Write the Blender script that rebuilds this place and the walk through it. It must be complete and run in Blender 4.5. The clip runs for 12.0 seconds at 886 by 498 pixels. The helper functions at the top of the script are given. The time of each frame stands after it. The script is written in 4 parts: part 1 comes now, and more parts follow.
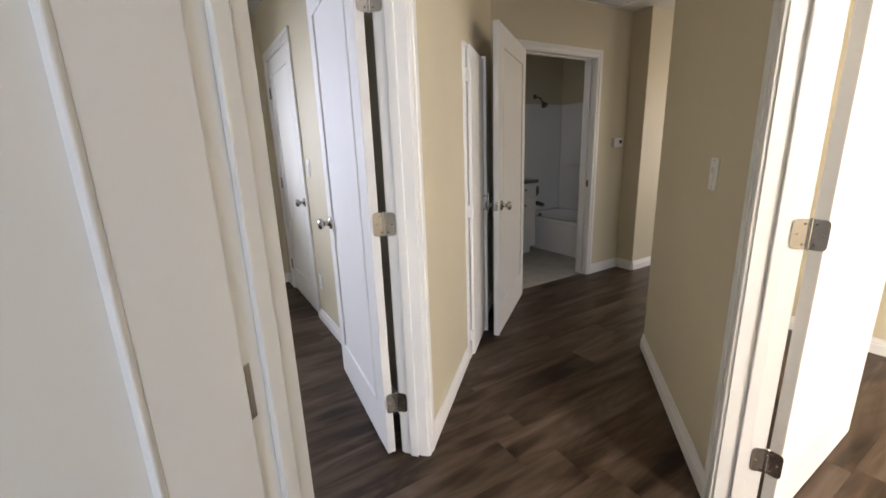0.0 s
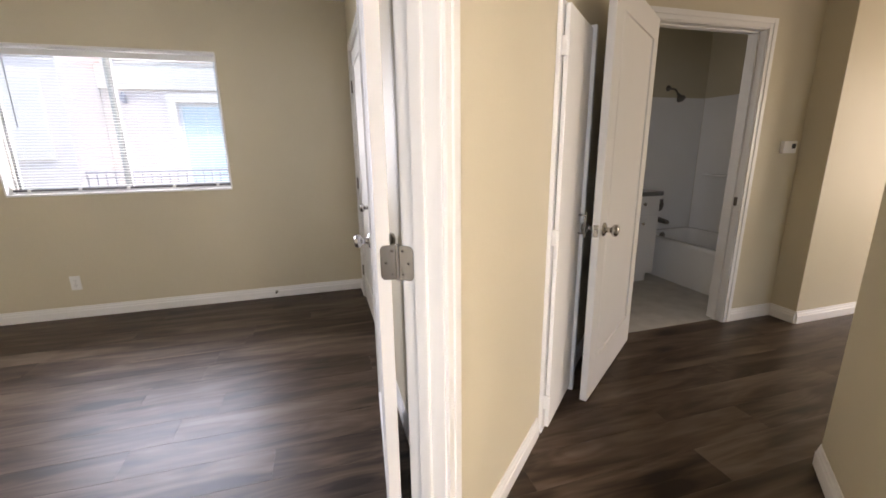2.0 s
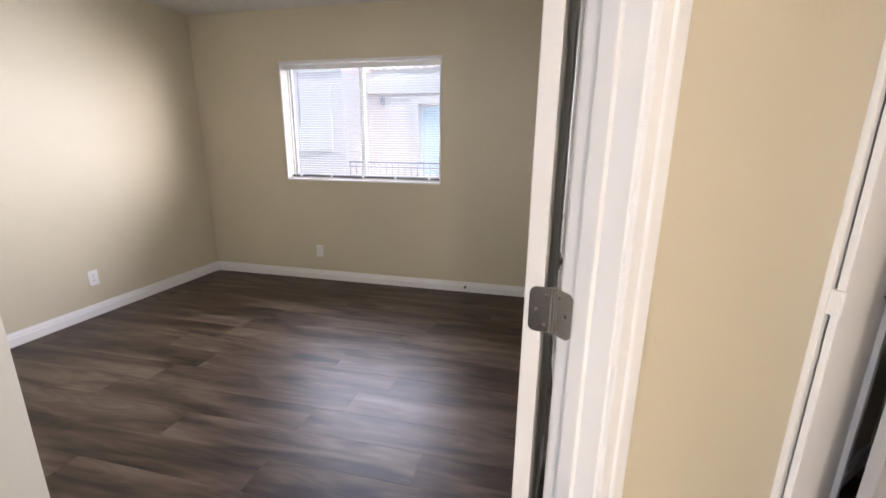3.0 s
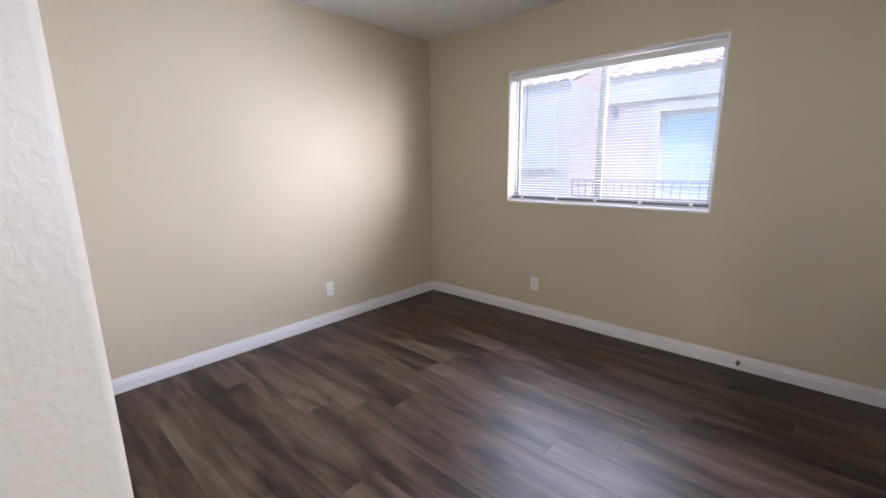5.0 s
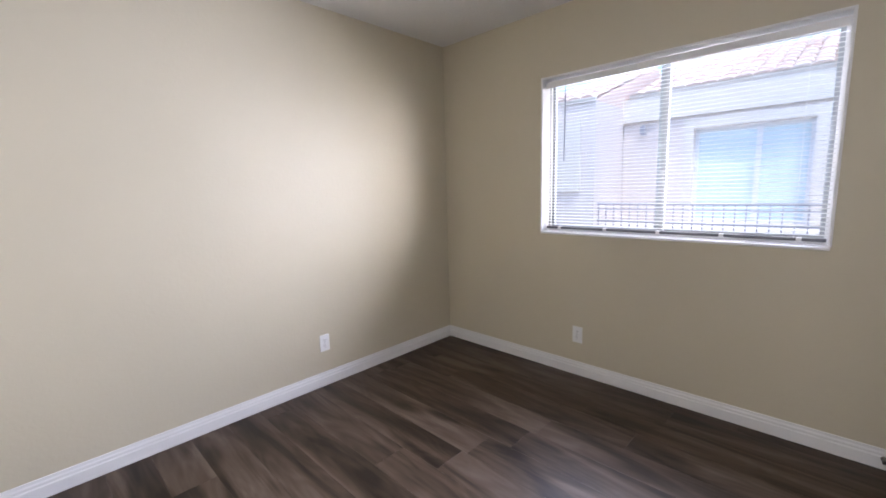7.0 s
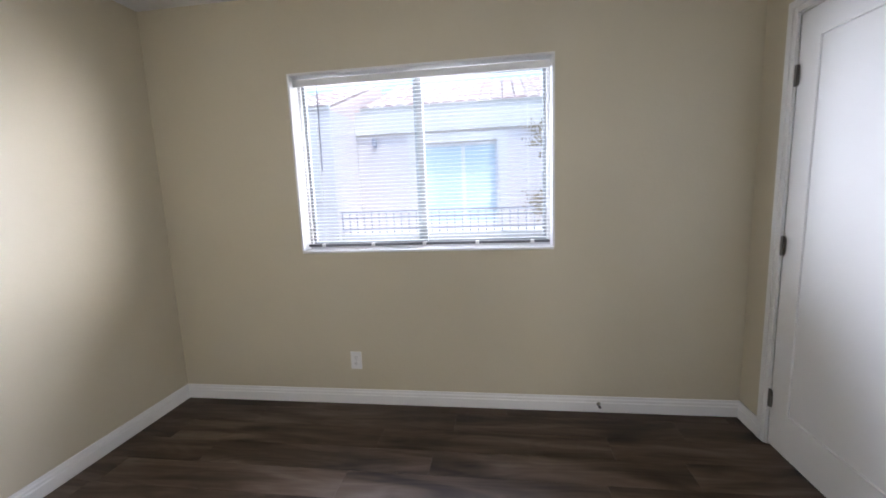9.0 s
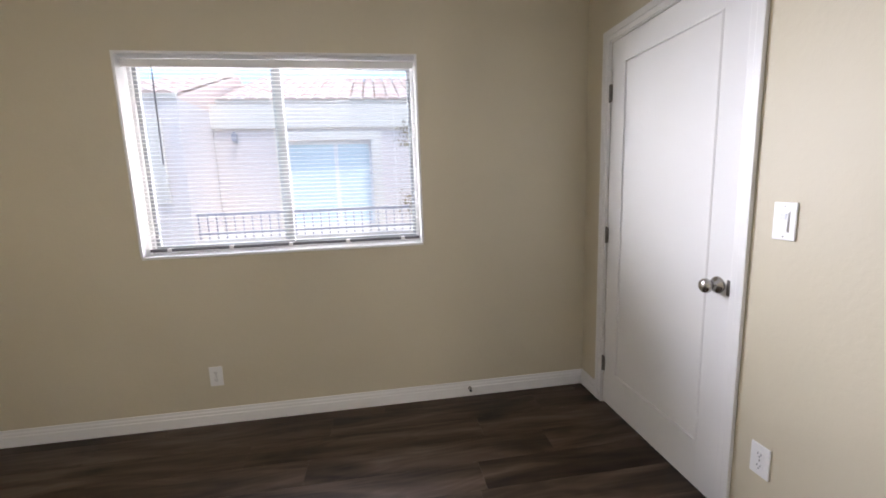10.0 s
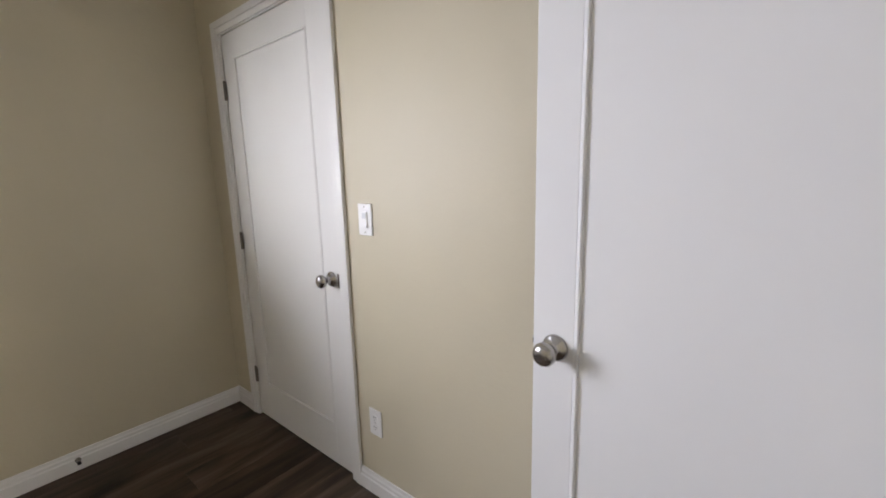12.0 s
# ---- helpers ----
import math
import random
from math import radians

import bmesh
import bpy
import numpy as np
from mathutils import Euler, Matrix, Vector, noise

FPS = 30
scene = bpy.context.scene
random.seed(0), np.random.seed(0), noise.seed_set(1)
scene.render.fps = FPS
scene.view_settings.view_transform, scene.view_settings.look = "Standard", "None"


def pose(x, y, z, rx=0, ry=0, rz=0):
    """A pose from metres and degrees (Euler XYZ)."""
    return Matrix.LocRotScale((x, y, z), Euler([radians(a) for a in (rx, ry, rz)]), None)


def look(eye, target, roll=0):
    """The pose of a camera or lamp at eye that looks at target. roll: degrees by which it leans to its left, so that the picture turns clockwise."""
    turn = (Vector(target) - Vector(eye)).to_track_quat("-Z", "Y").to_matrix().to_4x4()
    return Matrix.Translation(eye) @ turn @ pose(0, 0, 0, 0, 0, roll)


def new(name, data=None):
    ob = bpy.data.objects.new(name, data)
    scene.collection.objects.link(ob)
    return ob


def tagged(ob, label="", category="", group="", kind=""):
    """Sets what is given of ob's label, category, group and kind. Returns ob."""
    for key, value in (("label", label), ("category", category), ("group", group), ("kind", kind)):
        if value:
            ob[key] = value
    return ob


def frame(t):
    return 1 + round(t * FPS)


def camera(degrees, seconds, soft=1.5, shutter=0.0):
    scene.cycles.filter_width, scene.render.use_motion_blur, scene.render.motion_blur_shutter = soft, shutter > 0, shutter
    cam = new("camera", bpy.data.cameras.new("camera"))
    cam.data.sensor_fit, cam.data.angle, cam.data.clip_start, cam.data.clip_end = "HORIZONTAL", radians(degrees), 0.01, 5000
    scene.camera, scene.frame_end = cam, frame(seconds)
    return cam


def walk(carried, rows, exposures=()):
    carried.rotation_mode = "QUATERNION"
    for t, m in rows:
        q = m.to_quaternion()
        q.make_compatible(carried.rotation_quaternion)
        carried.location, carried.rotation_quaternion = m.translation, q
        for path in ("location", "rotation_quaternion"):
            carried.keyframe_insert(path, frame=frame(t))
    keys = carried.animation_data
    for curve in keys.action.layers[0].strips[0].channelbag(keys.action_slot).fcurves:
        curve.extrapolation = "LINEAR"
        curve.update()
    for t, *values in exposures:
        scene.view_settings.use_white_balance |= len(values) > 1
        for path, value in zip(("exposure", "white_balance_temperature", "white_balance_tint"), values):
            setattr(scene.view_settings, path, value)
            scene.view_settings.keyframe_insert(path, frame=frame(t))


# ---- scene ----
cam = camera(94.7, 12.0, soft=1.7)
PATH = [
    (0, (0.163, 0.117, 1.3), (1.172, 1.773, 0.809), -2.0),
    (0.5, (0.275, 0.172, 1.299), (1.491, 1.674, 0.783), -1.8),
    (1, (0.427, 0.246, 1.308), (1.59, 1.791, 0.798), -1.8),
    (1.5, (0.528, 0.375, 1.296), (1.454, 2.077, 0.799), -1.5),
    (2, (0.601, 0.553, 1.295), (1.143, 2.418, 0.817), -0.8),
    (2.5, (0.66, 0.691, 1.288), (0.698, 2.635, 0.819), 0.1),
    (3, (0.726, 0.793, 1.314), (0.292, 2.684, 0.828), 0.7),
    (3.5, (0.698, 0.888, 1.307), (-0.089, 2.659, 0.812), 0.3),
    (3.7, (0.656, 0.937, 1.299), (-0.227, 2.661, 0.802), 0.3),
    (5.3, (0.333, 1.413, 1.32), (-1.063, 2.789, 0.923), -1.3),
    (5.5, (0.314, 1.473, 1.351), (-1.126, 2.803, 0.953), -1.6),
    (6, (0.162, 1.566, 1.347), (-1.348, 2.829, 0.994), -1.4),
    (6.5, (0.044, 1.651, 1.334), (-1.46, 2.93, 1.013), -1.8),
    (7, (-0.111, 1.767, 1.32), (-1.491, 3.185, 1.029), -1.6),
    (7.2, (-0.154, 1.788, 1.305), (-1.467, 3.273, 1.039), -1.1),
    (8.8, (-0.411, 1.989, 1.356), (-0.825, 3.925, 1.066), -2.2),
    (9, (-0.423, 1.994, 1.35), (-0.706, 3.952, 1.058), -2.3),
    (9.5, (-0.387, 1.989, 1.339), (-0.382, 3.966, 1.041), -2.3),
    (10, (-0.371, 1.977, 1.331), (-0.075, 3.93, 1.021), -2.0),
    (10.5, (-0.351, 1.959, 1.323), (0.228, 3.846, 1.001), -1.8),
    (11, (-0.299, 1.96, 1.331), (0.559, 3.734, 0.989), -2.0),
    (11.5, (-0.228, 1.948, 1.329), (0.967, 3.513, 0.978), -1.4),
    (12, (-0.107, 1.893, 1.33), (1.418, 3.14, 0.983), -1.4),
]
EXPO = [(0.0, 1.46, 6000, 14), (1.0, 1.60, 5800, 14), (2.0, 1.84, 6400, 17), (2.6, 1.80, 6400, 18), (3.5, 1.48, 5950, 18), (5.5, 1.57, 5850, 19),
        (7.0, 1.56, 5800, 19), (9.0, 1.64, 5700, 15), (10.0, 1.54, 6200, 17), (11.0, 1.38, 5950, 15), (12.0, 1.20, 6400, 14)]
walk(cam, [(t, look(eye, target, roll)) for t, eye, target, roll in PATH], EXPO)

# ---- light ----
world = bpy.data.worlds.new("sky")
scene.world = world
world.use_nodes = True
wn = world.node_tree.nodes
sky = wn.new("ShaderNodeTexSky")
sky.sky_type, sky.sun_disc = "NISHITA", False
sky.sun_elevation, sky.sun_rotation = radians(67), radians(135)
wn["Background"].inputs["Strength"].default_value = 0.145
world.node_tree.links.new(sky.outputs[0], wn["Background"].inputs[0])

sun = new("sun", bpy.data.lights.new("sun", "SUN"))
sun.data.energy, sun.data.angle, sun.data.color = 1.1, radians(0.5), (1.0, 0.95, 0.87)
sun.matrix_world = look((0, 0, 0), (-0.25, 0.27, -0.92))


def window_light(name, eye, target, width, height, watts, colour):
    lamp = new(name, bpy.data.lights.new(name, "AREA"))
    lamp.data.shape, lamp.data.size, lamp.data.size_y = "RECTANGLE", width, height
    lamp.data.energy, lamp.data.color = watts, colour
    lamp.matrix_world = look(eye, target)
    return lamp


CEIL = 2.475
lamp_bed = window_light("bedroom_window_light", (-0.885, 4.335, 1.49), (-0.885, 2.0, 1.12), 1.46, 0.92, 17, (0.81, 0.855, 1.0))
lamp_bed.data.spread = radians(124)
window_light("bedroom_pane_light", (-0.885, 4.54, 1.52), (-0.885, 2.0, 1.52), 1.5, 1.03, 8, (1.0, 0.96, 0.95))
# Lamps added outside throw a slanting glow through the window on either side wall.
glow_west = window_light("added_glow_lamp", (-0.52, 4.74, 1.58), (-2.55, 3.55, 1.40), 0.5, 0.95, 8.2, (1.0, 0.94, 0.88))
glow_east = window_light("added_glow_lamp", (-1.40, 4.67, 1.58), (0.89, 3.72, 1.40), 0.46, 0.95, 3.0, (0.97, 0.98, 1.0))
glow_west.data.spread, glow_east.data.spread = radians(100), radians(62)
window_light("far_room_window_light", (1.85, -2.2, 1.6), (2.3, 0.3, 0.3), 1.38, 1.28, 102, (1.0, 0.89, 0.76))
window_light("start_room_window_light", (-1.15, -2.42, 1.48), (0.0, -1.35, 1.3), 1.5, 1.1, 15.0, (0.92, 0.95, 1.0))
window_light("living_window_light", (5.3, -2.2, 1.4), (5.0, 2.0, 1.2), 2.1, 1.6, 4, (1.0, 0.80, 0.55))
# Added lamp at an unseen east opening, there to brighten the hall.
window_light("living_east_fill_light", (6.85, 1.1, 1.35), (2.0, 1.9, 1.2), 1.8, 1.6, 21, (1.0, 0.79, 0.53))
# Lamp added to brighten the bathroom; no window is known there.
window_light("bathroom_fill_light", (2.54, 4.13, 1.8), (3.9, 3.0, 0.6), 0.4, 0.56, 0.9, (1.0, 0.95, 0.88))


# ---- materials ----
def material(name, colour, rough=0.6, metal=0.0, spec=0.5):
    m = bpy.data.materials.new(name)
    m.use_nodes = True
    p = m.node_tree.nodes["Principled BSDF"]
    p.inputs["Base Color"].default_value = (*colour, 1)
    p.inputs["Roughness"].default_value, p.inputs["Metallic"].default_value = rough, metal
    p.inputs["Specular IOR Level"].default_value = spec
    return m, m.node_tree.nodes, m.node_tree.links, p


def ramp(nodes, stops):
    r = nodes.new("ShaderNodeValToRGB")
    els = r.color_ramp.elements
    while len(els) < len(stops):
        els.new(0.5)
    for e, (at, c) in zip(els, stops):
        e.position, e.color = at, (*c, 1)
    return r


def noisy(nodes, links, scale, detail=4.0, stretch=(1, 1, 1), rough=0.5, source=None):
    t = nodes.new("ShaderNodeNewGeometry")
    mp = nodes.new("ShaderNodeMapping")
    mp.inputs["Scale"].default_value = stretch
    links.new(source or t.outputs["Position"], mp.inputs["Vector"])
    n = nodes.new("ShaderNodeTexNoise")
    n.inputs["Scale"].default_value, n.inputs["Detail"].default_value, n.inputs["Roughness"].default_value = scale, detail, rough
    links.new(mp.outputs[0], n.inputs["Vector"])
    return n


def bump(nodes, links, p, sources, strength, distance):
    b = nodes.new("ShaderNodeBump")
    b.inputs["Strength"].default_value, b.inputs["Distance"].default_value = strength, distance
    if len(sources) == 2:
        add = nodes.new("ShaderNodeMath")
        add.operation = "ADD"
        links.new(sources[0], add.inputs[0]), links.new(sources[1], add.inputs[1])
        links.new(add.outputs[0], b.inputs["Height"])
    else:
        links.new(sources[0], b.inputs["Height"])
    links.new(b.outputs[0], p.inputs["Normal"])


def plaster(name, light, dark, rough, strength):
    """Painted drywall: knockdown blotches and a fine roller grain."""
    m, n, l, p = material(name, light, rough, 0, 0.35)
    large = noisy(n, l, 1.3, 3)
    r = ramp(n, [(0.35, dark), (0.65, light)])
    l.new(large.outputs["Fac"], r.inputs[0])
    l.new(r.outputs[0], p.inputs["Base Color"])
    knock, grain = noisy(n, l, 46, 3, rough=0.45), noisy(n, l, 190, 2)
    flat = ramp(n, [(0.46, (0, 0, 0)), (0.56, (1, 1, 1))])
    l.new(knock.outputs["Fac"], flat.inputs[0])
    fine = n.new("ShaderNodeMath")
    fine.operation = "MULTIPLY"
    fine.inputs[1].default_value = 0.35
    l.new(grain.outputs["Fac"], fine.inputs[0])
    bump(n, l, p, [flat.outputs[0], fine.outputs[0]], strength, 0.0016)
    return m


WALL = plaster("beige_wall_paint", (0.605, 0.549, 0.411), (0.580, 0.526, 0.393), 0.5, 0.10)
WALL_ROUGH = plaster("textured_beige_wall_paint", (0.605, 0.549, 0.411), (0.580, 0.526, 0.393), 0.5, 0.19)
CEILING = plaster("white_ceiling_paint", (0.74, 0.73, 0.71), (0.71, 0.70, 0.68), 0.8, 0.5)


def gloss_paint(name, colour, rough, spec=0.5):
    m, n, l, p = material(name, colour, rough, 0, spec)
    a, b = noisy(n, l, 2.2, 3), noisy(n, l, 120, 3)
    r = ramp(n, [(0.3, tuple(c * 0.965 for c in colour)), (0.7, colour)])
    l.new(a.outputs["Fac"], r.inputs[0])
    l.new(r.outputs[0], p.inputs["Base Color"])
    rr = n.new("ShaderNodeMapRange")
    rr.inputs["To Min"].default_value, rr.inputs["To Max"].default_value = rough - 0.06, rough + 0.1
    l.new(a.outputs["Fac"], rr.inputs["Value"])
    l.new(rr.outputs[0], p.inputs["Roughness"])
    bump(n, l, p, [b.outputs["Fac"]], 0.05, 0.0006)
    return m


TRIM = gloss_paint("white_trim_paint", (0.80, 0.795, 0.78), 0.34)
DOOR = gloss_paint("white_door_paint", (0.80, 0.795, 0.785), 0.66, 0.28)
VINYL = gloss_paint("white_vinyl", (0.78, 0.78, 0.78), 0.4)
SASH = gloss_paint("grey_sash_finish", (0.36, 0.385, 0.395), 0.45)
SLAT = gloss_paint("white_blind_slat", (0.80, 0.80, 0.79), 0.45)
PLASTIC = gloss_paint("white_plastic", (0.82, 0.815, 0.80), 0.3)
TUB = gloss_paint("white_acrylic", (0.86, 0.86, 0.86), 0.2)
DARK = material("dark_slot", (0.02, 0.02, 0.02), 0.6)[0]
# Dark tone holds the blind rail's shade against the bright window.
RAIL_SHADE = material("backlit_rail_plastic", (0.13, 0.13, 0.14), 0.5)[0]
PALEGREY = material("pale_grey_plastic", (0.62, 0.63, 0.65), 0.4)[0]
GREY = material("grey_plastic", (0.30, 0.30, 0.30), 0.5)[0]


def brushed(name, colour, rough):
    m, n, l, p = material(name, colour, rough, 1.0)
    a = noisy(n, l, 260, 2, (1, 1, 0.12))
    rr = n.new("ShaderNodeMapRange")
    rr.inputs["To Min"].default_value, rr.inputs["To Max"].default_value = rough - 0.08, rough + 0.1
    l.new(a.outputs["Fac"], rr.inputs["Value"])
    l.new(rr.outputs[0], p.inputs["Roughness"])
    return m


NICKEL = brushed("satin_nickel", (0.46, 0.44, 0.415), 0.22)
BRONZE = brushed("dark_bronze", (0.20, 0.185, 0.17), 0.32)


def wood_floor():
    """Wood-look vinyl plank: soft long figure, cathedral rings, knots and a fine grain, different on every plank."""
    m, n, l, p = material("dark_vinyl_plank", (0.05, 0.04, 0.03), 0.4, 0, 0.26)

    def maths(kind, a, b=None, c=None):
        node = n.new("ShaderNodeMath")
        node.operation = kind
        for k, v in enumerate((a, b, c)):
            if v is None:
                continue
            if isinstance(v, (int, float)):
                node.inputs[k].default_value = v
            else:
                l.new(v, node.inputs[k])
        return node.outputs[0]

    info, geo = n.new("ShaderNodeObjectInfo"), n.new("ShaderNodeNewGeometry")
    off = n.new("ShaderNodeCombineXYZ")
    for k, far in enumerate((41.0, 67.0, 23.0)):
        l.new(maths("MULTIPLY", info.outputs["Random"], far), off.inputs[k])
    shift = n.new("ShaderNodeVectorMath")
    l.new(geo.outputs["Position"], shift.inputs[0]), l.new(off.outputs[0], shift.inputs[1])
    at = shift.outputs[0]
    figure = noisy(n, l, 1.0, 4, (1.35, 9.0, 1), 0.5, at)
    figure.inputs["Distortion"].default_value = 0.8
    drift = noisy(n, l, 1.0, 2, (0.9, 5.0, 1), 0.5, at)
    fine = noisy(n, l, 1.0, 5, (7.0, 120.0, 1), 0.6, at)
    rings = maths("SINE", maths("MULTIPLY", drift.outputs["Fac"], 95.0))
    spots = n.new("ShaderNodeTexVoronoi")
    mp = n.new("ShaderNodeMapping")
    mp.inputs["Scale"].default_value = (1.9, 5.6, 1)
    l.new(at, mp.inputs["Vector"]), l.new(mp.outputs[0], spots.inputs["Vector"])
    spots.inputs["Scale"].default_value = 1.0
    knot = n.new("ShaderNodeMapRange")
    knot.interpolation_type = "SMOOTHSTEP"
    for key, v in (("From Min", 0.06), ("From Max", 0.30), ("To Min", -0.22), ("To Max", 0.0)):
        knot.inputs[key].default_value = v
    l.new(spots.outputs["Distance"], knot.inputs["Value"])
    tone = maths("MULTIPLY_ADD", figure.outputs["Fac"], 1.14, maths("MULTIPLY_ADD", rings, 0.030, -0.075))
    tone = maths("ADD", tone, knot.outputs[0])
    tone = maths("ADD", tone, maths("MULTIPLY_ADD", fine.outputs["Fac"], 0.12, -0.06))
    tone = maths("ADD", tone, maths("MULTIPLY_ADD", info.outputs["Random"], 0.12, -0.06))
    r = ramp(n, [(0.24, (0.0140, 0.0080, 0.0042)), (0.42, (0.045, 0.0285, 0.0175)), (0.58, (0.084, 0.0575, 0.0385)), (0.80, (0.145, 0.108, 0.079))])
    l.new(tone, r.inputs[0])
    l.new(r.outputs[0], p.inputs["Base Color"])
    rr = n.new("ShaderNodeMapRange")
    rr.inputs["To Min"].default_value, rr.inputs["To Max"].default_value = 0.33, 0.47
    l.new(fine.outputs["Fac"], rr.inputs["Value"])
    l.new(rr.outputs[0], p.inputs["Roughness"])
    bump(n, l, p, [fine.outputs["Fac"]], 0.16, 0.0006)
    return m


FLOOR = wood_floor()


def tile_floor():
    m, n, l, p = material("pale_vinyl_sheet", (0.45, 0.43, 0.39), 0.45)
    a = noisy(n, l, 7, 5)
    r = ramp(n, [(0.3, (0.38, 0.36, 0.325)), (0.7, (0.50, 0.48, 0.44))])
    l.new(a.outputs["Fac"], r.inputs[0])
    l.new(r.outputs[0], p.inputs["Base Color"])
    return m


BATHFLOOR = tile_floor()


def stone_like(name, light, dark, scale, rough, strength, dist=0.004):
    m, n, l, p = material(name, light, rough, 0, 0.3)
    a, b = noisy(n, l, scale, 5), noisy(n, l, scale * 22, 3)
    r = ramp(n, [(0.3, dark), (0.7, light)])
    l.new(a.outputs["Fac"], r.inputs[0])
    l.new(r.outputs[0], p.inputs["Base Color"])
    bump(n, l, p, [b.outputs["Fac"]], strength, dist)
    return m


STUCCO = stone_like("pale_stucco", (0.74, 0.66, 0.61), (0.69, 0.61, 0.56), 0.8, 0.9, 0.6)
STUCCO_TRIM = stone_like("cream_stucco_trim", (0.74, 0.69, 0.61), (0.70, 0.64, 0.56), 1.2, 0.9, 0.4)
GROUND = stone_like("concrete_ground", (0.34, 0.33, 0.31), (0.28, 0.27, 0.25), 0.5, 0.95, 0.5)
COUNTER = stone_like("grey_laminate", (0.22, 0.22, 0.22), (0.15, 0.15, 0.15), 12, 0.35, 0.1)
LEAF = stone_like("dry_leaf", (0.44, 0.35, 0.23), (0.24, 0.20, 0.10), 6, 0.7, 0.1)
RAIL = material("grey_painted_steel", (0.36, 0.36, 0.40), 0.5, 0.2)[0]


def roof_tile():
    m, n, l, p = material("clay_roof_tile", (0.45, 0.24, 0.16), 0.85, 0, 0.3)
    info = n.new("ShaderNodeNewGeometry")
    r = ramp(n, [(0.0, (0.70, 0.52, 0.44)), (0.5, (0.76, 0.60, 0.51)), (1.0, (0.80, 0.68, 0.59))])
    l.new(info.outputs["Random Per Island"], r.inputs[0])
    l.new(r.outputs[0], p.inputs["Base Color"])
    b = noisy(n, l, 30, 4)
    bump(n, l, p, [b.outputs["Fac"]], 0.4, 0.004)
    return m


TILE = roof_tile()


def clear_glass():
    m = bpy.data.materials.new("window_glass")
    m.use_nodes = True
    n, l = m.node_tree.nodes, m.node_tree.links
    n.remove(n["Principled BSDF"])
    t, g, f, x = (n.new("ShaderNode" + k) for k in ("BsdfTransparent", "BsdfGlossy", "Fresnel", "MixShader"))
    t.inputs[0].default_value = (0.95, 0.97, 0.97, 1)
    g.inputs["Roughness"].default_value = 0.02
    l.new(f.outputs[0], x.inputs[0]), l.new(t.outputs[0], x.inputs[1]), l.new(g.outputs[0], x.inputs[2])
    l.new(x.outputs[0], n["Material Output"].inputs[0])
    return m


GLASS = clear_glass()
FARGLASS = material("curtained_glass", (0.62, 0.74, 0.78), 0.08, 0, 0.8)[0]


# ---- mesh helpers ----
def box(bm, x0, y0, z0, x1, y1, z1, bevel=0.0, m=None):
    """A box in a bmesh, its edges rounded by bevel, moved by m."""
    vs = [bm.verts.new((x, y, z)) for x in (x0, x1) for y in (y0, y1) for z in (z0, z1)]
    fs = [bm.faces.new([vs[i] for i in q]) for q in ((0, 1, 3, 2), (4, 6, 7, 5), (0, 4, 5, 1), (2, 3, 7, 6), (0, 2, 6, 4), (1, 5, 7, 3))]
    if bevel:
        es = list({e for f in fs for e in f.edges})
        got = bmesh.ops.bevel(bm, geom=es, offset=bevel, segments=2, affect="EDGES", profile=0.6)
        vs = list({v for f in got["faces"] for v in f.verts} | {v for v in vs if v.is_valid})
    if m is not None:
        bmesh.ops.transform(bm, matrix=m, verts=vs)
    return vs


def prism(bm, pts, z0, z1):
    """An upright prism over a counter-clockwise outline."""
    lo = [bm.verts.new((x, y, z0)) for x, y in pts]
    hi = [bm.verts.new((x, y, z1)) for x, y in pts]
    bm.faces.new(lo[::-1]), bm.faces.new(hi)
    k = len(pts)
    for i in range(k):
        bm.faces.new((lo[i], lo[(i + 1) % k], hi[(i + 1) % k], hi[i]))
    return lo + hi


def lathe(bm, profile, m=None, steps=24):
    """A body of revolution about z from (radius, height) pairs."""
    rings = []
    for r, z in profile:
        if r < 1e-6:
            rings.append([bm.verts.new((0, 0, z))])
        else:
            rings.append([bm.verts.new((r * math.cos(2 * math.pi * i / steps), r * math.sin(2 * math.pi * i / steps), z)) for i in range(steps)])
    for a, b in zip(rings, rings[1:]):
        for i in range(steps):
            j = (i + 1) % steps
            q = [a[i % len(a)], a[j % len(a)], b[j % len(b)], b[i % len(b)]]
            q = list(dict.fromkeys(q))
            if len(q) > 2:
                bm.faces.new(q)
    vs = [v for ring in rings for v in ring]
    if m is not None:
        bmesh.ops.transform(bm, matrix=m, verts=vs)
    return vs


def mesh(name, bm, mat, smooth=False):
    bmesh.ops.recalc_face_normals(bm, faces=bm.faces)
    if smooth:
        for f in bm.faces:
            f.smooth = True
    d = bpy.data.meshes.new(name)
    bm.to_mesh(d)
    bm.free()
    d.materials.append(mat)
    return d


def part(name, bm, mat, parent, label="", smooth=False):
    ob = new(name, mesh(name, bm, mat, smooth))
    ob.parent = parent
    return tagged(ob, label) if label else ob


def setting(name, bm, mat, label="", category=""):
    return tagged(new(name, mesh(name, bm, mat)), label, category, kind="structure")


def thing(name, m, label, category, group="", kind=""):
    ob = new(name)
    ob.empty_display_size = 0.1
    ob.matrix_world = m
    return tagged(ob, label, category, group, kind)


# The slanted hall: s runs along it, b to its left.
HX, HY, HA = 0.895, 1.475, 43.0
CA, SA = math.cos(radians(HA)), math.sin(radians(HA))


def hall(s, b):
    return HX + s * CA - b * SA, HY + s * SA + b * CA


def hall_pose(s, b, z=0.0, turn=0.0):
    return pose(*hall(s, b), z, 0, 0, HA + turn)


